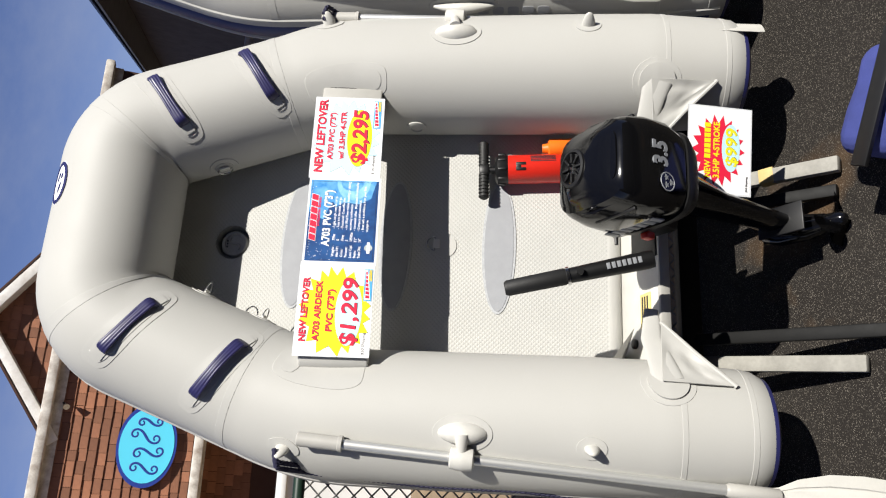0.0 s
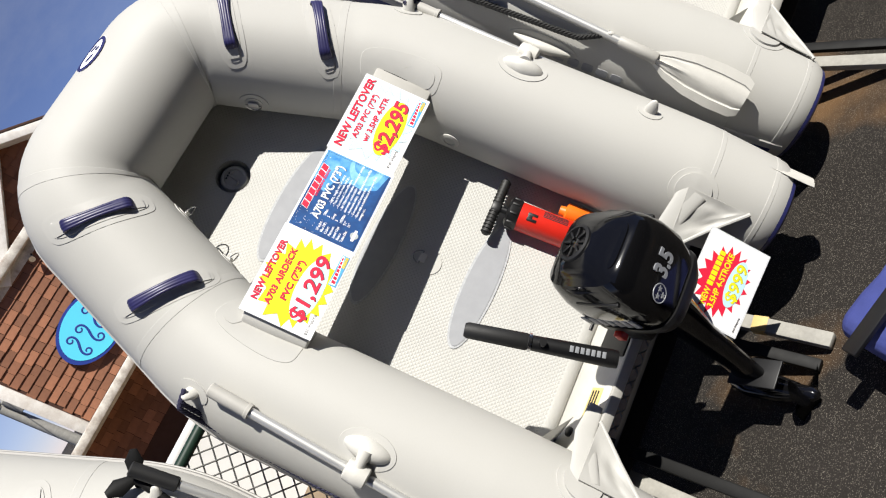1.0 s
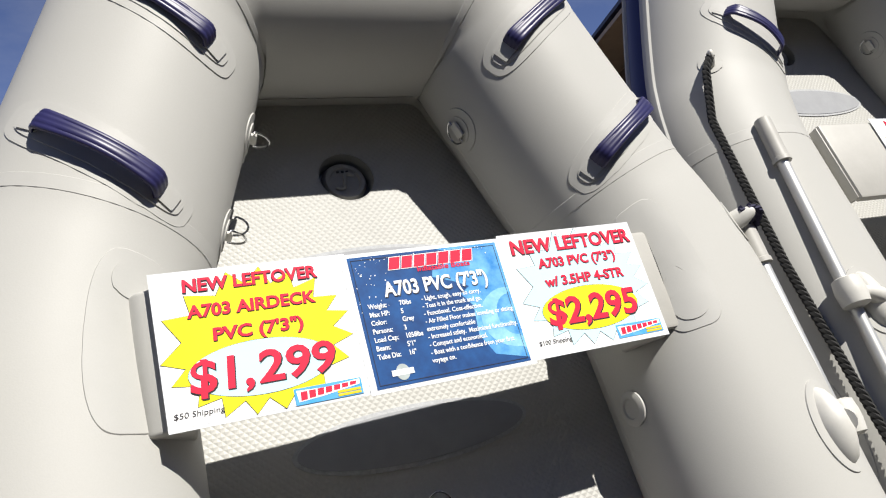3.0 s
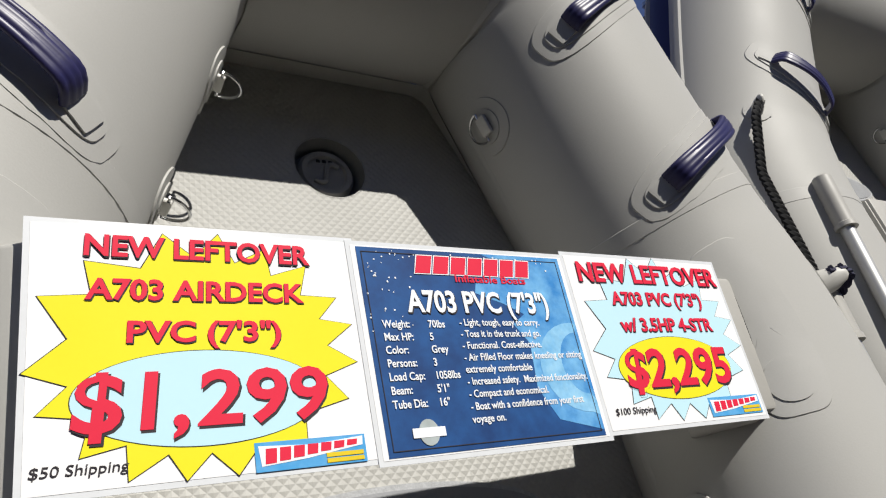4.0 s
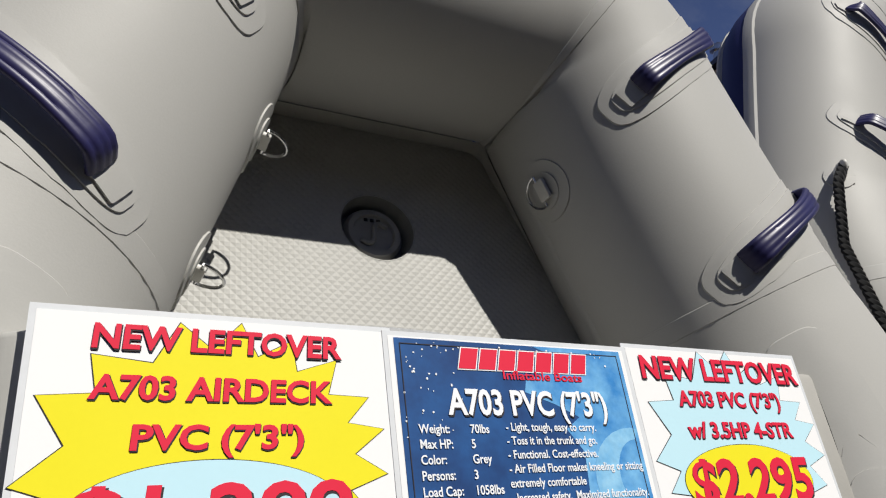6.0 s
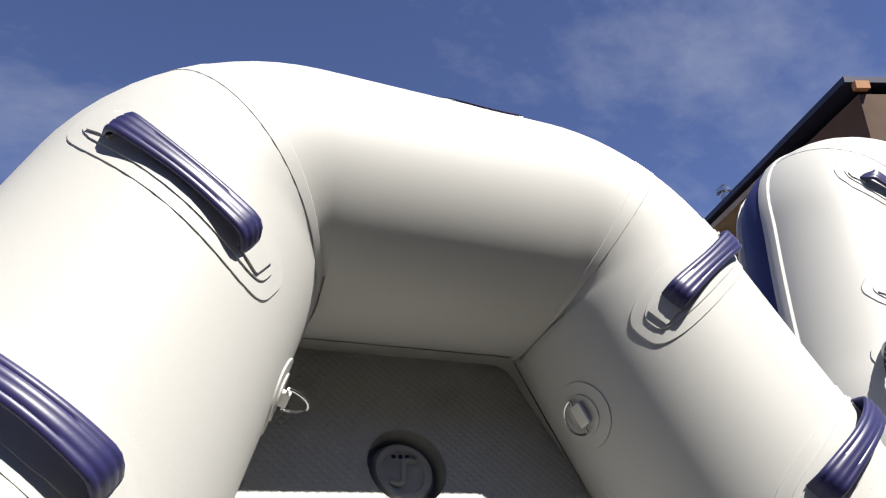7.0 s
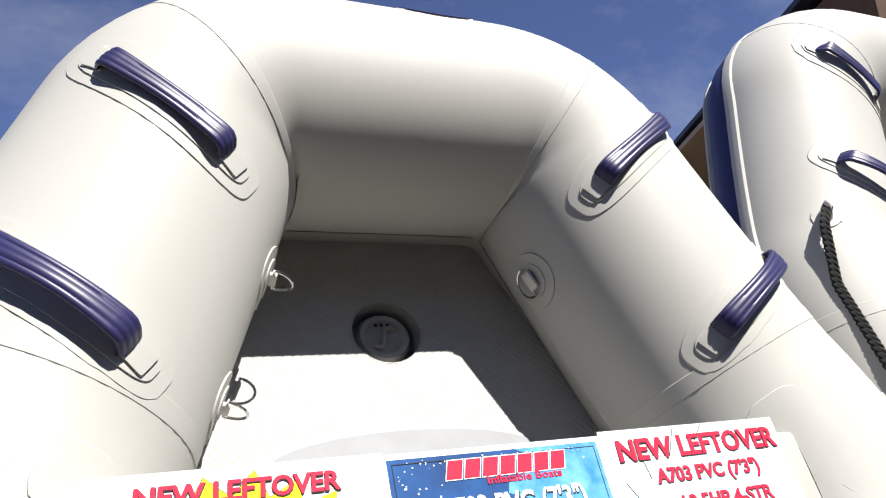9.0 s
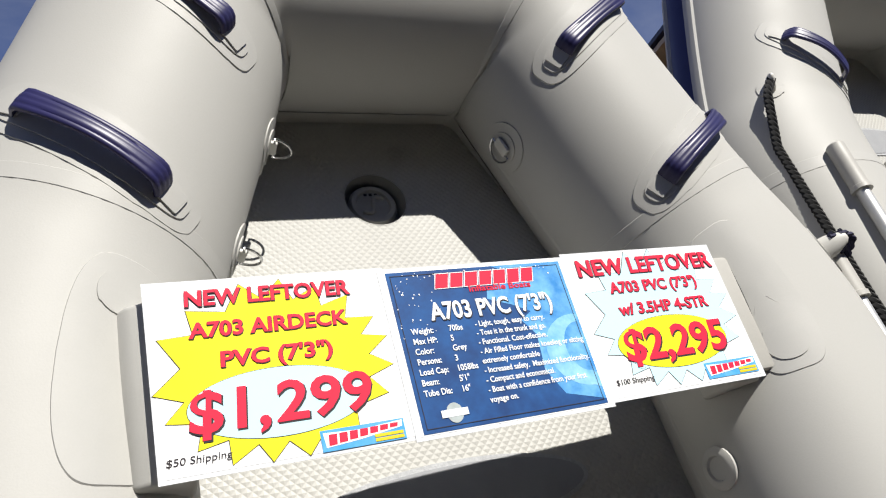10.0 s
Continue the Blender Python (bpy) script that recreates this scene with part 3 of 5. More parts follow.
    for sg in (-1, 1):
        s, g = hull.find(sg * (hull.xc + 0.01), transom_y + 0.0)
        pad_s, pad_g = hull.find(sg * (hull.xc - 0.117), transom_y - 0.055)
        pad = part("transom_patch", hull.patch(pad_s, pad_g, 0.115, 0.115, 0.009, 0, 2), "pvc_patch", tr, "thick round reinforcing patch")
        part("transom_patch_rim", hull.patch(pad_s, pad_g, 0.155, 0.150, 0.002, 0, 2), "pvc_patch", pad)
        crown = hull.skin(pad_s, pad_g, 0.004)[0]
        part("transom_strap", sweep([Vector((sg * (hull.xc - 0.345), transom_y - 0.03, transom_h - 0.015)), Vector((sg * (hull.xc - 0.25), transom_y - 0.022, transom_h + 0.02)), crown.lerp(Vector((sg * (hull.xc - 0.25), transom_y - 0.022, transom_h + 0.02)), 0.35) + Vector((0, 0, 0.006)), crown], [0.020, 0.030, 0.038, 0.046], 16, flat=0.2), "pvc_patch", pad)
        # creased fabric gusset from the board's edge out to a point on the tube
        bm = bmesh.new()
        tip_s, tip_g = hull.find(sg * (hull.xc - 0.120), transom_y - 0.232)
        root_s, root_g = hull.find(sg * (hull.xc - 0.112), transom_y - 0.036)
        tip = hull.skin(tip_s, tip_g, 0.005)[0]
        root = hull.skin(root_s, root_g, 0.012)[0]
        mid_t = Vector((sg * (hull.xc - 0.302), transom_y - 0.052, transom_h + 0.005))
        n = 16
        grid = []
        for i in range(n + 1):
            f = i / n
            a, c = mid_t.lerp(tip, f), root.lerp(tip, f)
            row = []
            for j in range(n + 1):
                h = j / n
                e = math.sin(math.pi * h) * math.sin(math.pi * min(1, f * 1.15))
                dent = 0.010 * noise.noise(Vector((f * 4.2 + sg, h * 3.1, 2.7))) + 0.006 * math.sin(9 * h + 6 * f) + 0.004 * noise.noise(Vector((f * 11, h * 9, sg)))
                row.append(bm.verts.new(a.lerp(c, h) + Vector((0, 0, 0.004 + e * (dent - 0.010)))))
            grid.append(row)
        for i in range(n):
            for j in range(n):
                bm.faces.new((grid[i][j], grid[i + 1][j], grid[i + 1][j + 1], grid[i][j + 1]))
        bmesh.ops.remove_doubles(bm, verts=bm.verts, dist=1e-4)
        bmesh.ops.solidify(bm, geom=bm.faces[:], thickness=0.003)
        gu = part("gusset", bm, "pvc_patch", tr, "creased white fabric gusset")
        part("gusset_hem", sweep([mid_t + Vector((0, 0, 0.004)), mid_t.lerp(tip, 0.5) + Vector((0, 0, 0.004)), tip + Vector((0, -0.01, 0.002))], [0.006, 0.0065, 0.007], 8), "pvc_patch", gu)
        bm = bmesh.new()
        q = [Vector((sg * w, transom_y + 0.06, -0.03)), Vector((sg * (w - 0.12), transom_y + 0.018, transom_h - 0.03)), Vector((sg * (w + 0.0), transom_y + 0.10, 0.16)), Vector((sg * (w - 0.05), transom_y + 0.02, -0.05))]
        vs = [bm.verts.new(p) for p in (q[3], q[0], q[2], q[1])]
        bm.faces.new(vs)
        bmesh.ops.solidify(bm, geom=bm.faces[:], thickness=0.003)
        part("gusset_inner", bm, "pvc_patch", tr)
    return boat


DINGHY = Hull(0.203, 0.590, -1.285, 0.050, 0.320, 0.770, 0.118, 0.190, 0.19)
dinghy = inflatable(
    DINGHY, BOAT, "small light grey inflatable dinghy leaning on a rack, bow up", "boat", -0.885,
    (0.20, -0.151, -0.51), 0.439, (((0.449, 0.640), (0.299, 0.513)), ((0.566, 0.356), (0.409, 0.232))),
    (((-0.235, 0.432), 181), ((0.235, 0.432), 181), ((-0.33, 0.248), 184)), -0.95, 0.20, group="inflatables on show")


# ---- ground ----
bm = bmesh.new()
vs = [bm.verts.new(p) for p in ((-600, -600, 0), (600, -600, 0), (600, 600, 0), (-600, 600, 0))]
bm.faces.new(vs)
tagged(part("ground", bm, "asphalt", smooth=False), "worn dark grey asphalt with pale stone chips", "ground", kind="structure")
bm = bmesh.new()
add_box(bm, (0.5, 4.58, 0.006), (24, 8.84, 0.012))
tagged(part("earth_strip", bm, "dirt", smooth=False), "bare brown earth behind the fence", "ground", kind="structure")


# ---- the rack that the boats lean on ----
def lean_beam(x, name="lean_beam", w=0.05, h=0.032, mat="grey_wood", y0=-0.585, dx=0.0, label="weathered grey timber beam leaning from the asphalt", group="rack beams"):
    """A skid that rises from the asphalt under the sterns."""
    ob = part(name, bar((x, y0, h / 2 + 0.004), (x + dx + 0.10, 0.45, h / 2 + 0.45), w, h, 0.005), mat)
    return tagged(ob, label, "beam", group)


beams = [lean_beam(x) for x in (-0.424, 0.205, 1.30, 1.95, 2.95, 3.6)]
tape_at = Vector((0.205, -0.585, 0.020)).lerp(Vector((0.305, 0.45, 0.466)), 0.20)
part("tape_band", box((0, 0, 0), (0.054, 0.05, 0.036), 0.003, Matrix.Translation(tape_at) @ Matrix.Rotation(radians(23.3), 4, "X")), "tape", beams[1], "tan tape wrap")
for x, y0 in ((-0.355, -0.80), (0.125, -0.56), (1.38, -0.6), (1.87, -0.6)):
    lean_beam(x, "frame_rail", 0.04, 0.022, "iron", y0, 0.0, "black painted steel rail beside a timber beam", "rack rails")
for y, zz, mat in ((-1.17, -0.175, "iron"),):
    ob = part("cross_bar", bar((-2.8, y, zz), (4.6, y, zz), 0.07, 0.09, 0.006), mat)
    ob.matrix_world = BOAT
    tagged(ob, "long black steel bar under the boats", "bar", "rack bars")
for x in (-2.2, -0.72, 0.86, 2.5, 4.2):
    b0 = BOAT @ Vector((x, -1.17, -0.225))
    post = part("rack_post", bar((b0.x, b0.y, 0), (b0.x, b0.y, b0.z), 0.05, 0.05, 0.004, up=Vector((0, 1, 0))), "iron")
    tagged(post, "short black steel post under the boats", "post", "rack posts")
    part("foot_plate", box((b0.x, b0.y, 0.006), (0.14, 0.14, 0.012), 0.002), "iron", post)

# ---- chain-link fence ----
FY, FT = 0.14, 1.50
fence = thing("chain_link_fence", Matrix.Translation((0, FY, 0)) @ Matrix.Rotation(radians(-12.2), 4, "X"), "galvanised chain-link fence on dark green posts", "fence")
bm = bmesh.new()
step, r = 0.062, 0.0029


def wire_run(bm, pts, r):
    add_sweep(bm, pts, r, 4, up=Vector((0, 1, 0)), caps=False)


x0, x1 = -1.02, 3.2
n = int((x1 - x0 + 2 * FT) / step)
for k in range(n):
    for sg in (1, -1):
        xa = x0 - FT + k * step if sg > 0 else x0 + k * step
        a, b = Vector((xa, sg * 0.002, 0.03)), Vector((xa + sg * FT, sg * 0.002, FT))
        # cut each wire at the ends of the run
        f0, f1 = sorted(((x0 - a.x) / (b.x - a.x), (x1 - a.x) / (b.x - a.x)))
        f0, f1 = max(0.0, f0), min(1.0, f1)
        if f1 - f0 > 0.02:
            wire_run(bm, [a.lerp(b, f0), a.lerp(b, f1)], r)
part("chain_link", bm, "wire", fence, "galvanised diamond wire mesh", smooth=False)["kind"] = "stuff"
part("top_rail", sweep([(x0, 0, FT), (x1, 0, FT)], 0.02, 12), "fence_green", fence)
for x in (0.35, 1.75, 3.1):
    p = part("fence_post", sweep([(x, 0, 0), (x, 0, FT + 0.06)], 0.028, 14, up=Vector((0, 1, 0))), "fence_green", fence)
    part("post_cap", lathe([(0.031, FT + 0.05), (0.031, FT + 0.075), (0.018, FT + 0.092), (0.0, FT + 0.097)], 14, Matrix.Translation((x, 0, 0))), "fence_green", p)

# ---- shingled house ----
HY = 9.0
house = thing("shingled_house", Matrix.Translation((0, HY, 0)), "red-brown cedar-shingled house with white trim and gutters", "house")
LOW, HIGH = 1.60, 3.56
part("upper_wall", box((1.725, 0.2, (LOW + HIGH) / 2), (6.85, 0.4, HIGH - LOW - 0.002), 0.0), "shingle_gap", house, smooth=False)
part("lower_wall", box((2.0, 0.75, LOW / 2), (8.6, 0.4, LOW), 0.0), "shingle_gap", house, smooth=False)
gable = [(-0.35, HIGH - 0.05), (1.13, HIGH + 0.98), (2.61, HIGH - 0.05)]
bm = prism(gable, -0.12, 0.25)
bmesh.ops.transform(bm, matrix=Matrix(((1, 0, 0, 0), (0, 0, 1, 0.3), (0, 1, 0, 0), (0, 0, 0, 1))), verts=bm.verts)
part("gable_wall", bm, "shingle_gap", house, smooth=False)
for a, b in ((gable[0], gable[1]), (gable[2], gable[1])):
    o = 1 if a is gable[0] else -1
    a, b = Vector((a[0] - o * 0.12, 0.08, a[1] - 0.06)), Vector((b[0], 0.08, b[1] + 0.03))
    rk = part("rake_board", bar(a, b, 0.30, 0.15, 0.008, up=Vector((-o * 0.57, 0, 0.82))), "trim", house)
    part("roof_slope", bar(a + Vector((0, 0.4, 0.09)), b + Vector((0, 0.4, 0.09)), 1.1, 0.05, 0.004, up=Vector((-o * 0.57, 0, 0.82))), "shingle_gap", house)
part("gutter", box((1.72, -0.10, HIGH + 0.02), (6.98, 0.16, 0.13), 0.03), "gutter", house, "peeling white gutter")
part("fascia_board", box((1.72, -0.012, HIGH - 0.10), (6.88, 0.03, 0.12), 0.004), "gutter", house)
part("gutter", box((1.9, -0.22, LOW + 0.01), (8.3, 0.15, 0.13), 0.03), "gutter", house, "peeling white gutter")
part("porch_roof", box((1.9, 0.30, LOW - 0.06), (8.2, 0.95, 0.06), 0.004), "gutter", house)
part("corner_board", box((-1.68, -0.02, (LOW + HIGH) / 2), (0.16, 0.10, HIGH - LOW), 0.006), "trim", house)
part("gutter_elbow", box((-2.26, -0.22, LOW + 0.05), (0.14, 0.13, 0.14), 0.03), "trim", house)
# flood lamp under the upper gutter
fl = part("flood_lamp", sweep([(0.03, -0.10, 3.36), (-0.01, -0.17, 3.34)], [0.022, 0.042], 14), "steel", house, "small steel flood lamp")
part("lamp_arm", sweep([(0.06, 0.0, 3.42), (0.03, -0.10, 3.36)], 0.012, 8), "iron", fl)

# oval board with a scroll
oval = thing("oval_sign", Matrix.Translation((-0.46, HY - 0.06, 2.28)) @ pose(0, 0, 0, 90, 0, 0), "oval turquoise sign with blue scrolls on the shingles", "sign")
rim = [(0.555 * math.cos(2 * math.pi * k / 48), 0.385 * math.sin(2 * math.pi * k / 48)) for k in range(48)]
part("rim", prism(rim, 0.0, 0.04), "oval_blue", oval, smooth=False)
part("face", prism([(x * 0.89, y * 0.91) for x, y in rim], 0.03, 0.046), "oval_cyan", oval, smooth=False)


def scroll(x, y, size, turn, w=0.017):
    """A double spiral: curvature grows evenly from the middle to both ends."""
    half, step = [(0.0, 0.0)], 0.05
    for k in range(52):
        q = (k + 0.5) * step
        half.append((half[-1][0] + math.cos(q * q) * step, half[-1][1] + math.sin(q * q) * step))
    line = [(-a, -b) for a, b in half[:0:-1]] + half
    c, s2 = math.cos(turn), math.sin(turn)
    pts = [(x + size * (a * c - b * s2), y + size * (a * s2 + b * c), 0.048) for a, b in line]
    return sweep(pts, [w * (1 - 0.45 * abs(k / 52 - 1)) for k in range(len(pts))], 6, flat=0.25)


for q in ((-0.30, 0.0, 0.145, 0.75), (-0.09, -0.03, 0.155, 0.95), (0.12, 0.03, 0.155, 0.6), (0.31, -0.01, 0.125, 0.9)):
    part("scroll", scroll(*q), "oval_blue", oval)

# utility pole and its lines past the house end
pole = thing("utility_pole", Matrix.Translation((-3.0, 20.0, 0)), "weathered wooden utility pole with a crossarm", "pole")
part("shaft", sweep([(0, 0, 0), (0, 0, 4.3)], [0.16, 0.12], 14, up=Vector((0, 1, 0))), "grey_wood", pole)
part("crossarm", box((0, -0.1, 3.9), (1.7, 0.10, 0.12), 0.01), "grey_wood", pole)
for x in (-0.75, -0.3, 0.3, 0.75):
    part("insulator", lathe([(0.05, 0), (0.06, 0.05), (0.03, 0.08), (0.05, 0.12), (0.0, 0.15)], 12, Matrix.Translation((x, -0.1, 3.96))), "iron", pole)
part("transformer", lathe([(0.0, 3.1), (0.2, 3.1), (0.2, 3.62), (0.12, 3.7), (0.0, 3.7)], 18, Matrix.Translation((0.3, -0.15, 0))), "grey_wood", pole)
for k, x in enumerate((-0.75, -0.3, 0.3, 0.75)):
    a, b = Vector((-3.0 + x, 19.9, 4.08)), Vector((-1.62 + 0.02 * k, 8.97, 3.10 + 0.1 * k))
    pts = [a.lerp(b, f) - Vector((0, 0, 0.5 * math.sin(math.pi * f))) for f in [i / 12 for i in range(13)]]
    ob = part("power_line", sweep(pts, 0.010, 5), "black")
    tagged(ob, "thin black power line from the pole to the house", "cable", "power lines")

# ---- low white wall between the fence and the house ----
low = part("wall_north", box((1.2, 4.0, 0.52), (6.0, 0.16, 1.04), 0.004), "white_panel", smooth=False)
tagged(low, "low white-painted wall in front of the house", "wall", kind="structure")
part("coping", box((1.2, 4.0, 1.065), (6.1, 0.24, 0.05), 0.008), "white_panel", low)

# ---- unseen wall added behind the camera: closes the yard, cuts fill light ----
tagged(part("fill_block_south", box((0, -7.0, 3.2), (30, 0.3, 6.4), 0.0), "fill_block", smooth=False), "unseen dark wall added to close the yard and cut fill light", "wall", kind="structure")

# ---- brown building beyond the boats ----
eave = thing("brown_building", Matrix.Identity(4), "brown building with a navy roof edge and beige soffit", "building")
E0, E1, EZ = Vector((4.41, 2.27, 0)), Vector((4.41 + 0.402 * 30, 32.27, 0)), 4.685
d = (E1 - E0).normalized()
s = Vector((d.y, -d.x, 0))


def slab(o0, o1, z0, z1, a=E0, b=E1, ext=0.0):
    bm = bmesh.new()
    q = [a - d * ext + s * o0, b + s * o0, b + s * o1, a - d * ext + s * o1]
    lo = [bm.verts.new((p.x, p.y, z0)) for p in q]
    hi = [bm.verts.new((p.x, p.y, z1)) for p in q]
    bm.faces.new(lo)
    bm.faces.new(hi)
    for i in range(4):
        bm.faces.new((lo[i], lo[(i + 1) % 4], hi[(i + 1) % 4], hi[i]))
    return bm


part("fascia", slab(0.0, 0.05, EZ + 0.09, EZ + 0.145), "fascia", eave, "navy fascia")
part("soffit", slab(0.05, 1.05, EZ, EZ + 0.06, E0 + d * 1.5), "soffit", eave, "beige soffit")
part("wall", slab(1.0, 6.0, 0, EZ - 0.003, E0 + d * 1.5), "brown_wall", eave)
part("roof", slab(0.05, 6.2, EZ + 0.09, EZ + 0.14), "fascia", eave)
part("end_wall", slab(0.10, 6.0, EZ - 1.9, EZ - 0.002, E0 + d * 0.02, E0 + d * 1.5), "brown_wall", eave, "dark brown gable end")
part("end_trim", slab(0.06, 0.17, EZ + 0.02, EZ + 0.085, E0 - d * 0.03, E0 + d * 0.02), "brick_end", eave)
vent = part("roof_vent", lathe([(0.05, 0), (0.05, 0.16), (0.085, 0.17), (0.085, 0.21), (0.03, 0.26), (0.0, 0.265)], 16, Matrix.Translation(E0 + d * 2.35 + s * 0.12 + Vector((0, 0, EZ + 0.13)))), "steel", eave, "galvanised roof vent")


# ---- printed cards ----
FLAT = STAND @ pose(0, 0, 0, 90, 0, 0)


def plate(name, outline, z, mat, parent, m, label="", h=0.00025):
    bm = prism(outline, z, z + h)
    bmesh.ops.transform(bm, matrix=m, verts=bm.verts)
    return part(name, bm, mat, parent, label, smooth=False)


def ellipse(cx, cy, rx, ry, n=56):
    return [(cx + rx * math.cos(2 * math.pi * k / n), cy + ry * math.sin(2 * math.pi * k / n)) for k in range(n)]


def burst(cx, cy, tips, inner):
    """A jagged star through tips, with notches pulled in towards the middle."""
    out = []
    for (x0, y0), (x1, y1) in zip(tips, tips[1:] + tips[:1]):
        out += [(x0, y0), (cx + ((x0 + x1) / 2 - cx) * inner, cy + ((y0 + y1) / 2 - cy) * inner)]
    return out


def grow(outline, cx, cy, d):
    return [(x + d * (x - cx) / math.hypot(x - cx, y - cy), y + d * (y - cy) / math.hypot(x - cx, y - cy)) for x, y in outline]


def shadowed(parent, m, body, x0, x1, base, cap, fat=0.02, fill="ink_red", z=0.0012, drop=0.0009, shear=0.06):
    size = cap / 0.72
    sh = letters("lettering_shadow", body, size, "ink_dark", parent, m @ Matrix.Translation((x0 + drop, base - drop, z)), width=x1 - x0, fat=fat * size * 1.35, shear=shear)
    letters("lettering", body, size, fill, parent, m @ Matrix.Translation((x0, base, z + 0.0004)), width=x1 - x0, fat=fat * size, shear=shear)


BURST = [(-0.125, 0.047), (-0.134, -0.015), (-0.124, -0.047), (-0.095, -0.080), (-0.062, -0.100), (-0.020, -0.104), (0.020, -0.104), (0.080, -0.095), (0.124, -0.047), (0.138, -0.013), (0.138, 0.024), (0.126, 0.051), (0.099, 0.083), (0.060, 0.098), (0.018, 0.111), (-0.030, 0.108), (-0.092, 0.079)]


def sleeve_sheet(parent, m, w=0.2794, h=0.2159):
    o = [(-w / 2, -h / 2), (w / 2, -h / 2), (w / 2, h / 2), (-w / 2, h / 2)]
    sl = plate("sleeve", [(x * 1.035, y * 1.045) for x, y in o], -0.0014, "sleeve", parent, m, "clear plastic sleeve", 0.0010)
    return plate("sheet", o, -0.0003, "paper", parent, m, "white printed sheet")


def logo(parent, m, x0, x1, y0, y1):
    """The dealer's badge as plain shapes."""
    z = 0.0006
    p = plate("logo_panel", [(x0, y0), (x1, y0), (x1, y1), (x0, y1)], z, "ink_blue", parent, m)
    w, h = x1 - x0, y1 - y0
    plate("logo_swoosh", [(x0 + w * 0.05, y0 + h * 0.18), (x0 + w * 0.45, y0 + h * 0.32), (x1 - w * 0.03, y0 + h * 0.62), (x1 - w * 0.02, y1 - h * 0.06), (x0 + w * 0.5, y1 - h * 0.22), (x0 + w * 0.03, y1 - h * 0.12)], z + 0.0003, "ink_white", p, m)
    n = 7
    for k in range(n):
        f = k / n
        xa, xb = x0 + w * (0.08 + 0.86 * f), x0 + w * (0.08 + 0.86 * (f + 0.78 / n))
        hh = h * (0.52 - 0.36 * f)
        yb = y0 + h * (0.25 + 0.44 * f)
        plate("logo_bar", [(xa, yb), (xb, yb + h * 0.02), (xb + w * 0.012, yb + hh), (xa + w * 0.012, yb + hh)], z + 0.0006, "ink_red", p, m)
    for j in range(2):
        plate("logo_bar", [(x0 + w * 0.62, y0 + h * (0.08 + 0.2 * j)), (x1 - w * 0.03, y0 + h * (0.08 + 0.2 * j)), (x1 - w * 0.03, y0 + h * (0.23 + 0.2 * j)), (x0 + w * 0.62, y0 + h * (0.23 + 0.2 * j))], z + 0.0006, "ink_gold", p, m)


def price_sheet(parent, m, lines, price, shipping, star, oval_ink, spans, big, shift=(0.0, 0.0)):
    s = sleeve_sheet(parent, m)
    m = m @ Matrix.Translation((*shift, 0))
    pts = burst(0, -0.005, BURST, 0.80)
    plate("burst_line", grow(pts, 0, 0, 0.0011), 0.0002, "ink_dark", s, m)
    plate("burst", pts, 0.0004, star, s, m)
    e = ellipse(-0.001, -0.039, 0.101, 0.0395)
    plate("oval_line", grow(e, 0, -0.039, 0.0007), 0.0007, "ink_dark", s, m)
    plate("oval", e, 0.0009, oval_ink, s, m)
    for body, (x0, x1, base, cap) in zip(lines, spans):
        shadowed(s, m, body, x0, x1, base, cap, 0.028)
    if isinstance(big[0], tuple):
        for ch, (x0, x1, base, cap) in zip((price[:3], price[3:]), big):
            shadowed(s, m, ch, x0, x1, base, cap, fat=0.021, drop=0.0018, shear=0.10)
    else:
        shadowed(s, m, price, *big, fat=0.026, drop=0.0020, shear=0.12)
    letters("lettering", shipping, 0.0112, "ink_dark", s, m @ Matrix.Translation((-0.128, -0.0915, 0.0006)), width=0.066, shear=0.12)
    logo(s, m, 0.034, 0.134, -0.104, -0.080)
    return s


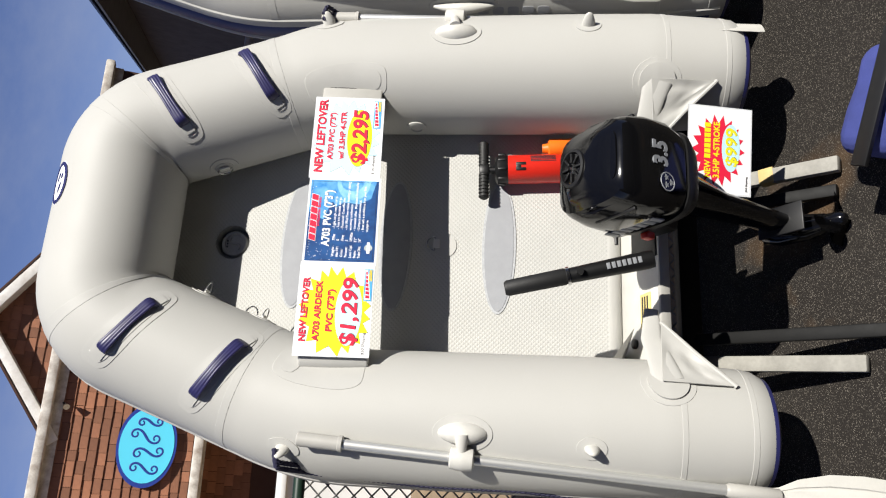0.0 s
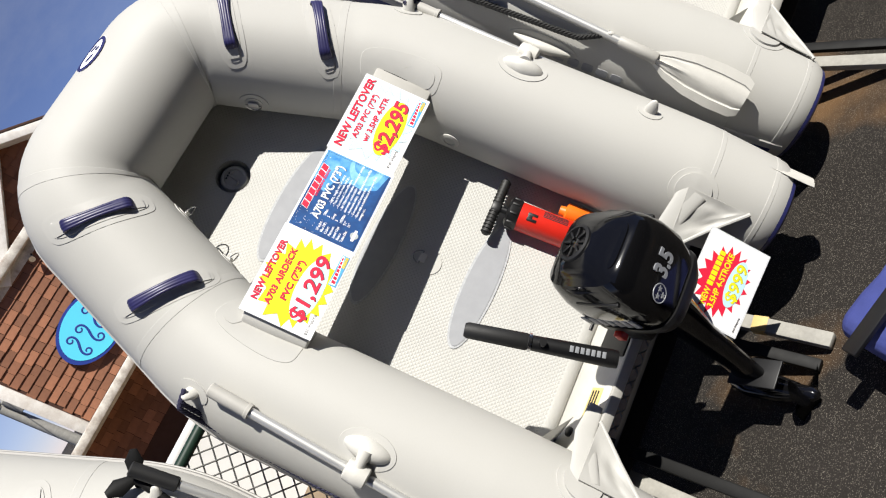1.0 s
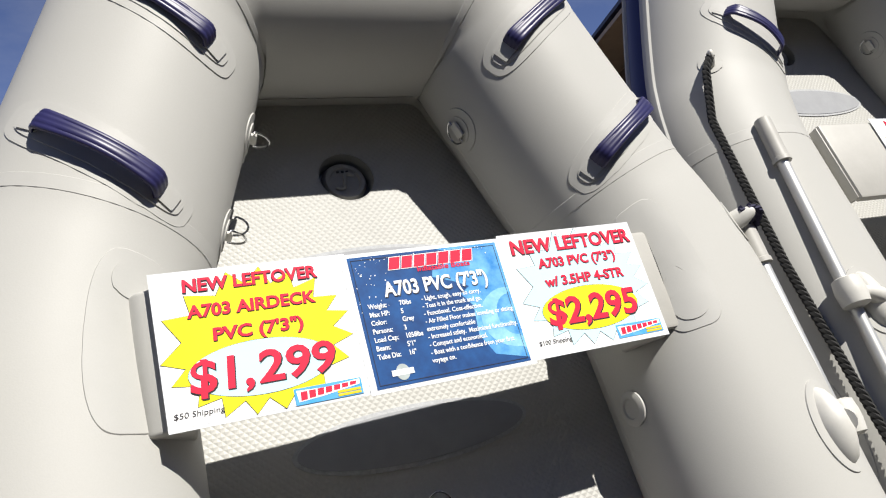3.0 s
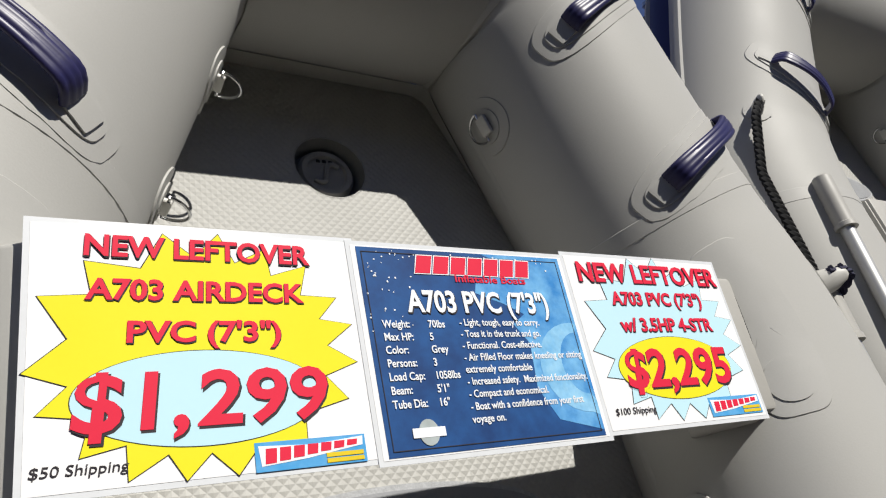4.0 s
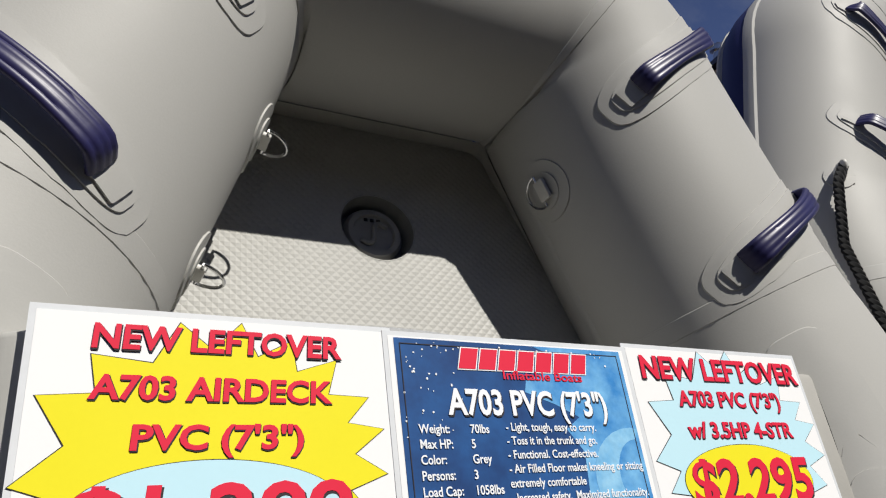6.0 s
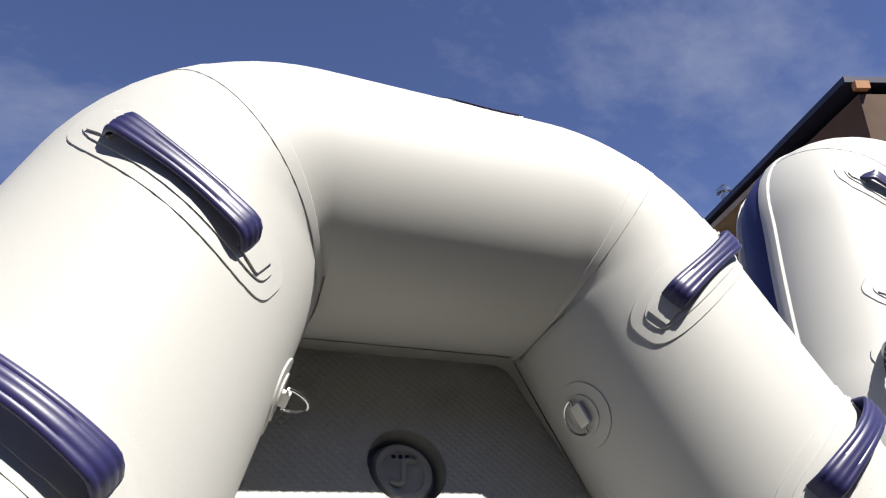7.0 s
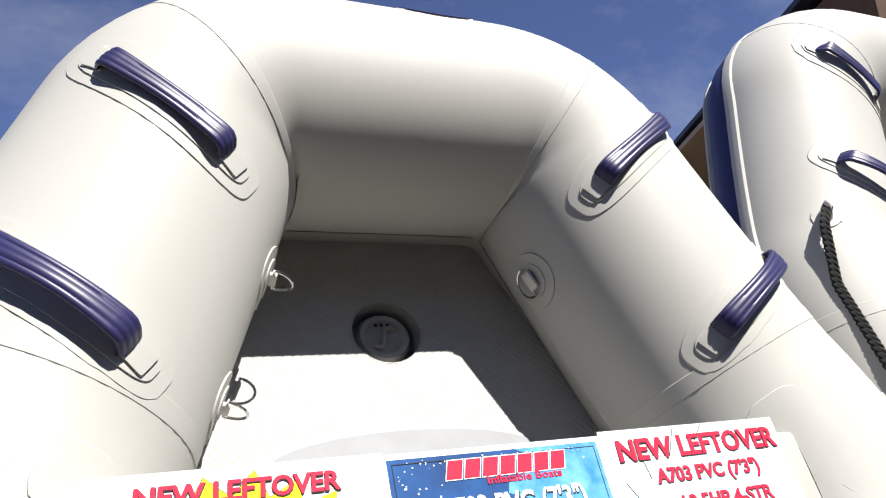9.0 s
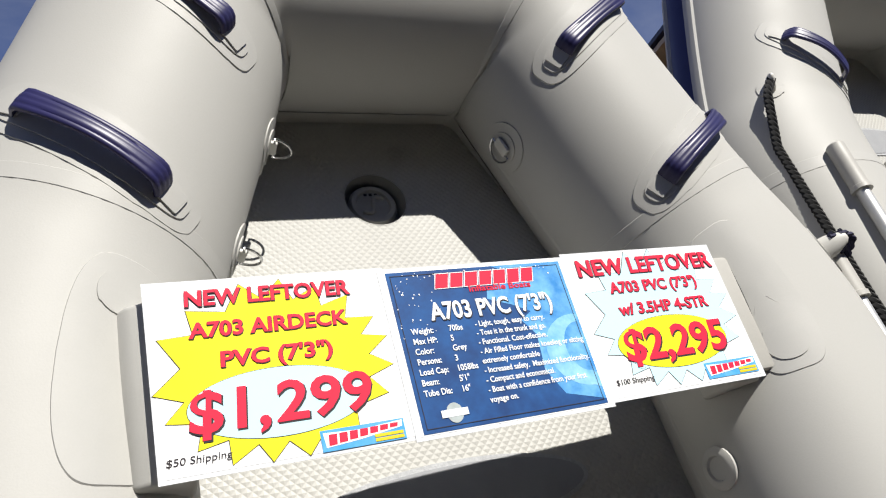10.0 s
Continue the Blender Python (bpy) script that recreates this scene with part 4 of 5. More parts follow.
def data_sheet(parent, m, title, rows, remarks):
    s = sleeve_sheet(parent, m)
    w, h = 0.268, 0.2125
    o = [(-w / 2, -h / 2), (w / 2, -h / 2), (w / 2, h / 2), (-w / 2, h / 2)]
    plate("print_ground", o, 0.0002, "wave", s, m, "deep blue sea print")
    lit = [(w / 2, h / 2)] + [(0.02 + 0.03 * math.sin(k * 1.3) + 0.002 * k, h / 2 - 0.0 - 0.012 * k) for k in range(0, 8)] + [(0.06, 0.0), (0.055, -0.05), (0.075, -0.085), (w / 2, -0.1)]
    plate("print_water", lit, 0.0004, "wave_lit", s, m)
    ring = [(0.134, 0.022)] + [(0.125 - 0.058 * math.cos(a), -0.028 + 0.052 * math.sin(a)) for a in [math.pi / 2 - math.pi * k / 14 for k in range(15)]] + [(0.134, -0.084), (0.134, -0.066)] + [(0.128 - 0.030 * math.cos(a), -0.024 + 0.036 * math.sin(a)) for a in [-math.pi / 2 + math.pi * k / 14 for k in range(15)]]
    plate("print_wave", ring, 0.0006, "wave_pale", s, m)
    rnd = random.Random(4)
    for k in range(70):
        x = -w / 2 + 0.004 + abs(rnd.gauss(0, 0.03)) if k % 2 else rnd.uniform(-0.1, 0.12)
        y = h / 2 - 0.004 - abs(rnd.gauss(0, 0.035)) if k % 2 else h / 2 - 0.003 - abs(rnd.gauss(0, 0.006))
        q = rnd.uniform(0.0004, 0.0012)
        plate("print_spray", ellipse(x, max(y, -0.1), q, q * rnd.uniform(0.6, 1.4), 6), 0.0008, "ink_white", s, m)
    b = 0.005
    for x0, y0, x1, y1 in ((-w / 2 + b, h / 2 - b, w / 2 - b, h / 2 - b - 0.0008), (-w / 2 + b, -h / 2 + b, w / 2 - b, -h / 2 + b + 0.0008), (-w / 2 + b, -h / 2 + b, -w / 2 + b + 0.0008, h / 2 - b), (w / 2 - b - 0.0008, -h / 2 + b, w / 2 - b, h / 2 - b)):
        plate("print_border", [(x0, y0), (x1, y0), (x1, y1), (x0, y1)], 0.0008, "ink_dark", s, m)
    # the maker's mark as slanted bars
    n = 7
    for k in range(n):
        xa = -0.070 + 0.154 * k / n
        for g, zz, mat in ((0.0011, 0.0010, "ink_white"), (0.0, 0.0013, "ink_red")):
            bw = 0.154 / n * 0.84
            plate("maker_bar", [(xa - g, 0.079 - g), (xa + bw + g, 0.079 - g), (xa + bw + 0.006 + g, 0.0995 + g), (xa + 0.006 - g, 0.0995 + g)], zz, mat, s, m)
    letters("lettering", "Inflatable Boats", 0.012, "ink_red", s, m @ Matrix.Translation((-0.022, 0.0705, 0.0012)), width=0.096, fat=0.0002)
    letters("lettering_shadow", title, 0.0335, "ink_dark", s, m @ Matrix.Translation((-0.0845, 0.0345, 0.0011)), width=0.186, fat=0.0013)
    letters("lettering", title, 0.0335, "ink_white", s, m @ Matrix.Translation((-0.0857, 0.0357, 0.0014)), width=0.186, fat=0.0009)
    for k, (a, b2) in enumerate(rows):
        y = 0.0185 - 0.0134 * k
        letters("lettering", a, 0.0112, "ink_white", s, m @ Matrix.Translation((-0.1185 - 0.0006 * k, y, 0.0012)), stretch=0.86, fat=0.00018)
        letters("lettering", b2, 0.0112, "ink_white", s, m @ Matrix.Translation((-0.0665 - 0.0008 * k, y, 0.0012)), stretch=0.86, fat=0.00018)
    for k, (a, wd) in enumerate(remarks):
        y = 0.0205 - 0.0127 * k
        letters("lettering", a, 0.0108, "ink_white", s, m @ Matrix.Translation((-0.028 - 0.0011 * k, y, 0.0012)), width=wd, fat=0.00015)
    bd = plate("badge", ellipse(-0.088, -0.086, 0.011, 0.0125), 0.0010, "ink_grey", s, m)
    plate("badge_band", [(-0.106, -0.0905), (-0.070, -0.0905), (-0.070, -0.0815), (-0.106, -0.0815)], 0.0013, "ink_white", bd, m)
    return s


SPANS = ((-0.094, 0.102, 0.0845, 0.0195), (-0.091, 0.094, 0.0455, 0.0185), (-0.063, 0.066, 0.0085, 0.0185))
BIG = ((-0.104, -0.019, -0.0615, 0.046), (-0.011, 0.1045, -0.0615, 0.046))
REMARKS = (("- Light, tough, easy to carry.", 0.107), ("- Toss it in the trunk and go.", 0.106), ("- Functional. Cost-effective.", 0.105), ("- Air Filled Floor makes kneeling or sitting", 0.160), ("extremely comfortable", 0.086), ("- Increased safety.  Maximized functionality.", 0.162), ("- Compact and economical.", 0.103), ("- Boat with a confidence from your first", 0.150), ("voyage on.", 0.041))
ROWS = (("Weight:", "70lbs"), ("Max HP:", "5"), ("Color:", "Grey"), ("Persons:", "3"), ("Load Cap:", "1058lbs"), ("Beam:", "5'1\""), ("Tube Dia:", "16\""))

cards = thing("price_cards", FLAT, "row of three laminated price cards lying across the dinghy", "sign")
part("backing_board", box((0.0, 0.002, -0.0055), (0.846, 0.212, 0.006), 0.0015), "paper", cards)
price_sheet(cards, pose(-0.2815, 0.001, 0), ("NEW LEFTOVER", "A703 AIRDECK", "PVC (7'3\")"), "$1,299", "$50 Shipping", "ink_yellow", "ink_cyan", SPANS, BIG, (-0.0085, -0.0045))
data_sheet(cards, pose(-0.001, -0.002, 0.0012), "A703 PVC (7'3\")", ROWS, REMARKS)
price_sheet(cards, pose(0.285, 0.003, 0.0004), ("NEW LEFTOVER", "A703 PVC (7'3\")", "w/ 3.5HP 4-STR"), "$2,295", "$100 Shipping", "ink_cyan", "ink_yellow",
            ((-0.127, 0.133, 0.074, 0.026), (-0.080, 0.088, 0.0435, 0.0175), (-0.078, 0.092, 0.0085, 0.0175)), (-0.096, 0.096, -0.061, 0.047))

# ---- thwart under the cards, with its mounts ----
thwart = thing("thwart_seat", FLAT @ pose(0.008, -0.004, -0.292), "light grey plank seat across the dinghy", "seat")
part("plank", box((0.027, 0.004, 0.262), (0.876, 0.196, 0.042), 0.008), "oar_grey", thwart)
for sg in (-1, 1):
    part("end_clip", box((0.027 + sg * 0.440, 0.004, 0.262), (0.006, 0.190, 0.034), 0.002), "black", thwart)
for sg in (-1, 1):
    for y, ul in ((0.0, 0.31),):
        s, g = DINGHY.find(sg * 0.475, y)
        pt = part("thwart_mount", DINGHY.patch(s, g, ul, 0.12, 0.0014, 0, 4.0), "pvc_patch", dinghy)
        part("thwart_mount_top", DINGHY.patch(s + 0.10, g, 0.07, 0.07, 0.003, 0, 2.2), "pvc_patch", pt)
# moulded saddles that carry the plank's ends on the tubes
for sg in (-1, 1):
    prof = [(0.395, -0.115), (0.400, -0.030), (0.412, -0.014), (0.438, -0.013), (0.460, -0.024), (0.486, -0.058), (0.500, -0.115)]
    if sg > 0:
        prof = [(0.385, -0.115), (0.390, -0.040), (0.402, -0.020), (0.424, -0.020), (0.438, -0.034), (0.448, -0.066), (0.452, -0.115)]
    bm = prism([(0.008 + sg * x, z) for x, z in prof][::sg], -0.108, 0.100)
    bmesh.ops.transform(bm, matrix=Matrix(((1, 0, 0, 0), (0, 0, 1, 0), (0, 1, 0, 0), (0, 0, 0, 1))), verts=bm.verts)
    bmesh.ops.bevel(bm, geom=bm.edges[:], offset=0.007, segments=3, affect="EDGES", profile=0.5)
    bmesh.ops.translate(bm, vec=(0, 0.004, 0.292), verts=bm.verts)
    part("seat_saddle", bm, "pvc_patch", thwart, "light grey moulded seat mount")
# inflation valve on the inner starboard side
s, g = DINGHY.find(0.40, -0.22)
p, n = DINGHY.skin(s, 176, 0.0)
part("side_valve", lathe([(0.034, 0), (0.034, 0.004), (0.026, 0.009), (0.020, 0.009), (0.018, 0.005), (0.0, 0.005)], 24, frame_at(p, n, (0, 1, 0))), "pvc_patch", dinghy)
# ring on the deck
base = part("deck_patch", prism(ellipse(0.0, -0.322, 0.042, 0.042, 32), 0.0, 0.003), "pvc_patch", dinghy, smooth=False)
d_ring(base, Matrix.Translation((0.004, -0.290, 0.012)) @ Matrix.Rotation(radians(0), 4, "X"))
# round bow mark on the outside of the bow
mid_s = DINGHY.total / 2 + 0.08
mark = part("bow_mark", DINGHY.patch(mid_s, 54, 0.15, 0.085, 0.0015, 0, 2), "ink_white", dinghy, "oval navy and white mark")
for k in range(24):
    a0 = 2 * math.pi * k / 24
    uu, vv = 0.066 * math.cos(a0), 0.037 * math.sin(a0)
    part("mark_ring", DINGHY.patch(mid_s + uu, 54 + math.degrees(vv / 0.203), 0.021, 0.013, 0.0030, math.degrees(math.atan2(0.037 * math.cos(a0), -0.066 * math.sin(a0))), 3), "navy_pvc", mark)
for uu, vv, l in ((-0.018, 0.006, 0.036), (0.02, -0.008, 0.03), (0.022, 0.012, 0.018)):
    part("mark_bar", DINGHY.patch(mid_s + uu, 54 + math.degrees(vv / 0.203), l, 0.010, 0.0030, 20, 3), "navy_pvc", mark)


# ---- oars ----
def oar(m, hull, grip, lock, end, label, sg, blade_turn=0.0, pad=None):
    """Aluminium oar clipped along a tube: grip, shaft, collar on its pivot, flat blade."""
    grip, lock, end = Vector(grip), Vector(lock), Vector(end)
    d = (end - grip).normalized()
    ob = thing("oar", m, label, "oar", "oars")
    sh = part("shaft", sweep([grip + d * 0.10, end - d * 0.42], 0.0145, 16), "alu", ob, "aluminium shaft")
    part("grip", sweep([grip, grip + d * 0.004, grip + d * 0.118, grip + d * 0.12, grip + d * 0.130], [0.017, 0.0205, 0.0205, 0.023, 0.023], 16), "oar_grey", ob, "grey plastic grip")
    part("ferrule", sweep([end - d * 0.47, end - d * 0.462, end - d * 0.33, end - d * 0.325], [0.0155, 0.020, 0.021, 0.018], 16), "oar_grey", ob)
    side = d.cross(Vector((0, 0, 1))).normalized()
    side = Matrix.Rotation(radians(blade_turn), 3, d) @ side
    nn = side.cross(d)
    bm = bmesh.new()
    rows = []
    for f, w in ((0, 0.018), (0.08, 0.024), (0.22, 0.050), (0.45, 0.072), (0.7, 0.078), (0.93, 0.074), (1.0, 0.060)):
        c = end - d * (0.36 * (1 - f))
        rows.append([bm.verts.new(c + side * w * u + nn * (h * 0.012 - 0.012 * u * u * f)) for u, h in ((-1, 0.05), (-0.60, 0.25), (-0.54, -0.05), (-0.46, -0.05), (-0.40, 0.25), (-0.12, 0.35), (0, 1.0 - 0.7 * f), (0.12, 0.35), (0.40, 0.25), (0.46, -0.05), (0.54, -0.05), (0.60, 0.25), (1, 0.05), (0.95, -0.2), (0.0, -0.4), (-0.95, -0.2))])
    for a, b in zip(rows, rows[1:]):
        for k in range(16):
            bm.faces.new((a[k], a[(k + 1) % 16], b[(k + 1) % 16], b[k]))
    bm.faces.new(rows[0])
    bm.faces.new(rows[-1])
    part("blade", bm, "oar_white", ob, "pale plastic blade")
    # collar and pivot
    col = part("collar", sweep([lock - d * 0.034, lock - d * 0.030, lock - d * 0.008, lock + d * 0.008, lock + d * 0.030, lock + d * 0.034], [0.022, 0.030, 0.033, 0.033, 0.030, 0.022], 18), "oar_white", ob)
    s, g = hull.find(*(pad or (lock.x - sg * 0.075, lock.y + 0.0)))
    p, n = hull.skin(s, g, 0.0)
    part("pivot", sweep([lock, lock.lerp(p, 0.5) + n * 0.02, p + n * 0.02], [0.017, 0.015, 0.022], 14), "oar_white", col)
    return ob, s, g


def oar_mount(boat, hull, s, g):
    base = part("oarlock_patch", hull.patch(s, g, 0.17, 0.105, 0.0025, 0, 2.0), "pvc_patch", boat)
    bm = bmesh.new()
    n, rings = 28, []
    for f, h in ((1.0, 0.002), (0.9, 0.012), (0.62, 0.022), (0.28, 0.030)):
        rings.append([bm.verts.new(hull.skin(s + 0.07 * f * math.copysign(abs(math.cos(w)) ** 1.2, math.cos(w)), g + math.degrees(0.032 * f * math.sin(w) / hull.r), h)[0]) for w in [2 * math.pi * k / n for k in range(n)]])
    for a, b in zip(rings, rings[1:]):
        for k in range(n):
            bm.faces.new((a[k], a[(k + 1) % n], b[(k + 1) % n], b[k]))
    bm.faces.new(rings[-1])
    part("oarlock_base", bm, "oar_white", base, "moulded leaf-shaped oarlock")


def rope_eye(boat, hull, x, y, tilt=0):
    """A small moulded eye for the lifeline."""
    s, g = hull.find(x, y)
    g += tilt
    base = part("rope_eye_patch", hull.patch(s, g, 0.085, 0.065, 0.0025, 0, 2), "pvc_patch", boat)
    p, n = hull.skin(s, g, 0.0)
    t = hull.at(s)[1]
    m = frame_at(p, n, t)
    part("rope_eye", lathe([(0.024, 0.0), (0.022, 0.018), (0.013, 0.040), (0.006, 0.046), (0.0, 0.047)], 16, m @ Matrix.Diagonal((0.9, 0.55, 1, 1))), "oar_white", base)
    return p + n * 0.03


def braid(name, m, pts, r, mat, label, strands=1):
    """A braided rope with a twisted surface."""
    ob = thing(name, m, label, "rope", "lifelines")
    pts = [Vector(p) for p in pts]
    fine = []
    for a, b in zip(pts, pts[1:]):
        n = max(2, int((b - a).length / 0.006))
        fine += [a.lerp(b, k / n) for k in range(n)]
    fine.append(pts[-1])
    for q in range(3):
        fine = [fine[0]] + [(fine[i - 1] + fine[i] * 2 + fine[i + 1]) / 4 for i in range(1, len(fine) - 1)] + [fine[-1]]
    for j in range(strands):
        bm = bmesh.new()
        off = Vector((0.008, 0.0, 0.004)) * (j - (strands - 1) / 2) * 2 if strands > 1 else Vector()
        for ph in range(3):
            path = []
            for i, p in enumerate(fine):
                t = (fine[min(i + 1, len(fine) - 1)] - fine[max(i - 1, 0)]).normalized()
                a = t.cross(Vector((0, 0, 1))).normalized()
                n = a.cross(t)
                w = i * 0.9 + ph * 2 * math.pi / 3
                path.append(p + off + (a * math.cos(w) + n * math.sin(w)) * r * 0.48)
            add_sweep(bm, path, r * 0.62, 5)
        part("strand", bm, mat, ob)
    return ob


o, s, g = oar(BOAT, DINGHY, (-0.676, 0.030, 0.330), (-0.708, -0.435, 0.310), (-0.785, -1.62, 0.215), "grey and aluminium oar clipped along the dinghy's side tube", -1, 12, (-0.640, -0.435))
oar_mount(dinghy, DINGHY, s, g)
o, s, g = oar(BOAT, DINGHY, (0.745, 0.115, 0.255), (0.722, -0.35, 0.268), (0.700, -1.35, 0.235), "grey and aluminium oar clipped along the dinghy's outer tube", 1, -50, (0.640, -0.36))
oar_mount(dinghy, DINGHY, s, g)
eyes = {}
for sg in (-1, 1):
    eyes[sg] = (rope_eye(dinghy, DINGHY, sg * 0.702, 0.085, 0), rope_eye(dinghy, DINGHY, sg * 0.665, -0.79, 0))
    a, b = eyes[sg]
    q = [a + Vector((-sg * 0.006, 0.012, 0.004)), a + Vector((sg * 0.030, 0.004, 0.0)), Vector((sg * 0.758, 0.035, 0.200)), Vector((sg * 0.768, -0.124, 0.180)), Vector((sg * 0.779, -0.334, 0.160)), Vector((sg * 0.779, -0.60, 0.160)), Vector((sg * 0.790, -0.75, 0.130))]
    braid("lifeline", BOAT, q, 0.0075, "rope_navy", "navy braided lifeline doubled along the tube", 2)

# ---- outboard motor on the transom, tilted up ----
MUP = Vector((0.0, 0.80, 0.60)).normalized()
MAFT = Vector((0.0, -0.60, 0.80))
MOTOR = BOAT @ Matrix(((-1, 0, 0, 0.058), (0, MAFT.y, MUP.y, -0.862), (0, MAFT.z, MUP.z, 0.500), (0, 0, 0, 1))) @ Matrix.Diagonal((1.10, 0.93, 1.06, 1))
motor = thing("outboard_motor", MOTOR, "small glossy black outboard motor tilted up on the transom", "motor")


def rounded_loft(sections, n=40, power=3.2):
    """Sections of (z, cx, cy, half width, half length): superellipse rings."""
    bm = bmesh.new()
    rings = []
    for z, cx, cy, hx, hy in sections:
        ring = []
        for k in range(n):
            w = 2 * math.pi * k / n
            c, s2 = math.cos(w), math.sin(w)
            ring.append(bm.verts.new((cx + hx * math.copysign(abs(c) ** (2 / power), c), cy + hy * math.copysign(abs(s2) ** (2 / power), s2), z)))
        rings.append(ring)
    for a, b in zip(rings, rings[1:]):
        for k in range(n):
            bm.faces.new((a[k], a[(k + 1) % n], b[(k + 1) % n], b[k]))
    bm.faces.new(rings[0][::-1])
    bm.faces.new(rings[-1])
    return bm


cowl = part("cowl", rounded_loft([(-0.10, 0, 0.0, 0.085, 0.115), (-0.085, 0, 0.0, 0.114, 0.150), (-0.03, 0, 0.0, 0.126, 0.160), (0.035, 0, -0.002, 0.124, 0.156), (0.085, 0, -0.006, 0.113, 0.146), (0.104, 0, -0.010, 0.104, 0.136), (0.112, 0, -0.012, 0.092, 0.122), (0.122, 0, -0.018, 0.080, 0.100), (0.130, 0, -0.02, 0.060, 0.070), (0.132, 0, -0.02, 0.02, 0.02)], 48, 4.2), "gloss", motor, "glossy black engine cover", sharp=28)
part("cowl_skirt", rounded_loft([(-0.155, 0, 0.0, 0.070, 0.10), (-0.145, 0, 0.0, 0.100, 0.135), (-0.105, 0, 0.0, 0.120, 0.156), (-0.092, 0, 0.0, 0.118, 0.154)], 48, 4.0), "black", cowl, "matt black lower cover")
part("cowl_panel", rounded_loft([(0.100, 0, 0.055, 0.070, 0.060), (0.116, 0, 0.052, 0.066, 0.056), (0.119, 0, 0.05, 0.055, 0.046)], 32, 4.5), "gloss", cowl)
for sg in (-1, 1):
    part("cowl_crease", sweep([(sg * 0.100, -0.09, 0.096), (sg * 0.113, -0.02, 0.087), (sg * 0.108, 0.07, 0.087)], [0.002, 0.006, 0.002], 8), "gloss", cowl)
st = part("starter_well", lathe([(0.052, 0.0), (0.050, 0.006), (0.042, 0.008), (0.038, -0.002), (0.0, -0.002)], 28, Matrix.Translation((0, -0.05, 0.130))), "black", cowl)
for k in range(8):
    a = 2 * math.pi * k / 8
    part("starter_rib", box((0, 0, 0), (0.006, 0.026, 0.006), 0.0015, Matrix.Translation((0.026 * math.cos(a), -0.05 + 0.026 * math.sin(a), 0.135)) @ Matrix.Rotation(a + math.pi / 2, 4, "Z")), "black", st)
part("pull_grip", box((0, -0.135, 0.085), (0.075, 0.028, 0.022), 0.008), "grip", cowl)
for sg in (-1, 1):
    part("vent_slot", box((sg * 0.119, 0.02, 0.045), (0.010, 0.16, 0.012), 0.004), "black", cowl)
# lettering on the aft face
face = Matrix(((1, 0, 0, 0), (0, 0, -1, 0), (0, 1, 0, 0), (0, 0, 0, 1)))
back = Matrix(((-1, 0, 0, 0), (0, 0, 1, 0.1565), (0, 1, 0, 0), (0, 0, 0, 1)))
letters("lettering", "3.5", 0.066, "decal", cowl, back @ Matrix.Translation((-0.020, -0.012, 0.0)), depth=0.002, fat=0.0022, width=0.062)
bd = part("round_badge", lathe([(0.024, -0.004), (0.024, 0.002), (0.0, 0.002)], 28, back @ Matrix.Translation((-0.056, -0.010, 0))), "gloss", cowl, "round black and silver badge with stars")
part("badge_rim", sweep([back @ Vector((-0.056 + 0.0225 * math.cos(k * math.pi / 16), -0.010 + 0.0225 * math.sin(k * math.pi / 16), 0.002)) for k in range(33)], 0.0016, 6, up=Vector((0, 1, 0))), "decal", bd)
for x, y in ((-0.009, 0.006), (0.010, 0.006), (0.0, -0.010)):
    pts = []
    for k in range(10):
        rr = 0.0085 if k % 2 == 0 else 0.0036
        pts.append((-0.056 + x + rr * math.cos(math.pi / 2 + k * math.pi / 5), -0.012 + y + rr * math.sin(math.pi / 2 + k * math.pi / 5)))
    bm = prism(pts, 0.002, 0.0036)
    bmesh.ops.transform(bm, matrix=back, verts=bm.verts)
    part("badge_star", bm, "decal", bd, smooth=False)
# the maker's name on the side as silver bars
for sg in (-1, 1):
    for k in range(7):
        y = 0.085 - 0.033 * k
        part("name_bar", box((0, 0, 0), (0.004, 0.024, 0.036), 0.001, Matrix.Translation((sg * 0.1238, y * 0.9, -0.045)) @ Matrix.Rotation(radians(12), 4, "X")), "decal", cowl)
# midsection, bracket, gear case
leg = part("leg", rounded_loft([(-0.70, 0, 0.01, 0.022, 0.06), (-0.52, 0, 0.01, 0.026, 0.062), (-0.34, 0, 0.0, 0.034, 0.066), (-0.20, 0, 0.0, 0.055, 0.085), (-0.14, 0, 0.0, 0.07, 0.10)], 28, 2.2), "gloss", motor, "glossy black motor leg")
part("cavitation_plate", box((0, 0.035, -0.60), (0.085, 0.17, 0.008), 0.003), "black", leg)
gc = part("gear_case", sweep([(0, -0.13, -0.71), (0, -0.11, -0.71), (0, -0.05, -0.71), (0, 0.06, -0.71), (0, 0.12, -0.71)], [0.004, 0.022, 0.036, 0.038, 0.026], 18), "gloss", leg)
part("skeg", prism([(-0.06, -0.74), (0.06, -0.74), (0.075, -0.835), (0.04, -0.84)], -0.005, 0.005), "black", gc).matrix_local = Matrix(((0, 0, 1, 0), (1, 0, 0, 0), (0, 1, 0, 0), (0, 0, 0, 1)))
pr = part("propeller", sweep([(0, 0.12, -0.71), (0, 0.175, -0.71), (0, 0.19, -0.71)], [0.024, 0.020, 0.010], 14), "gloss", gc, "black three-blade propeller")
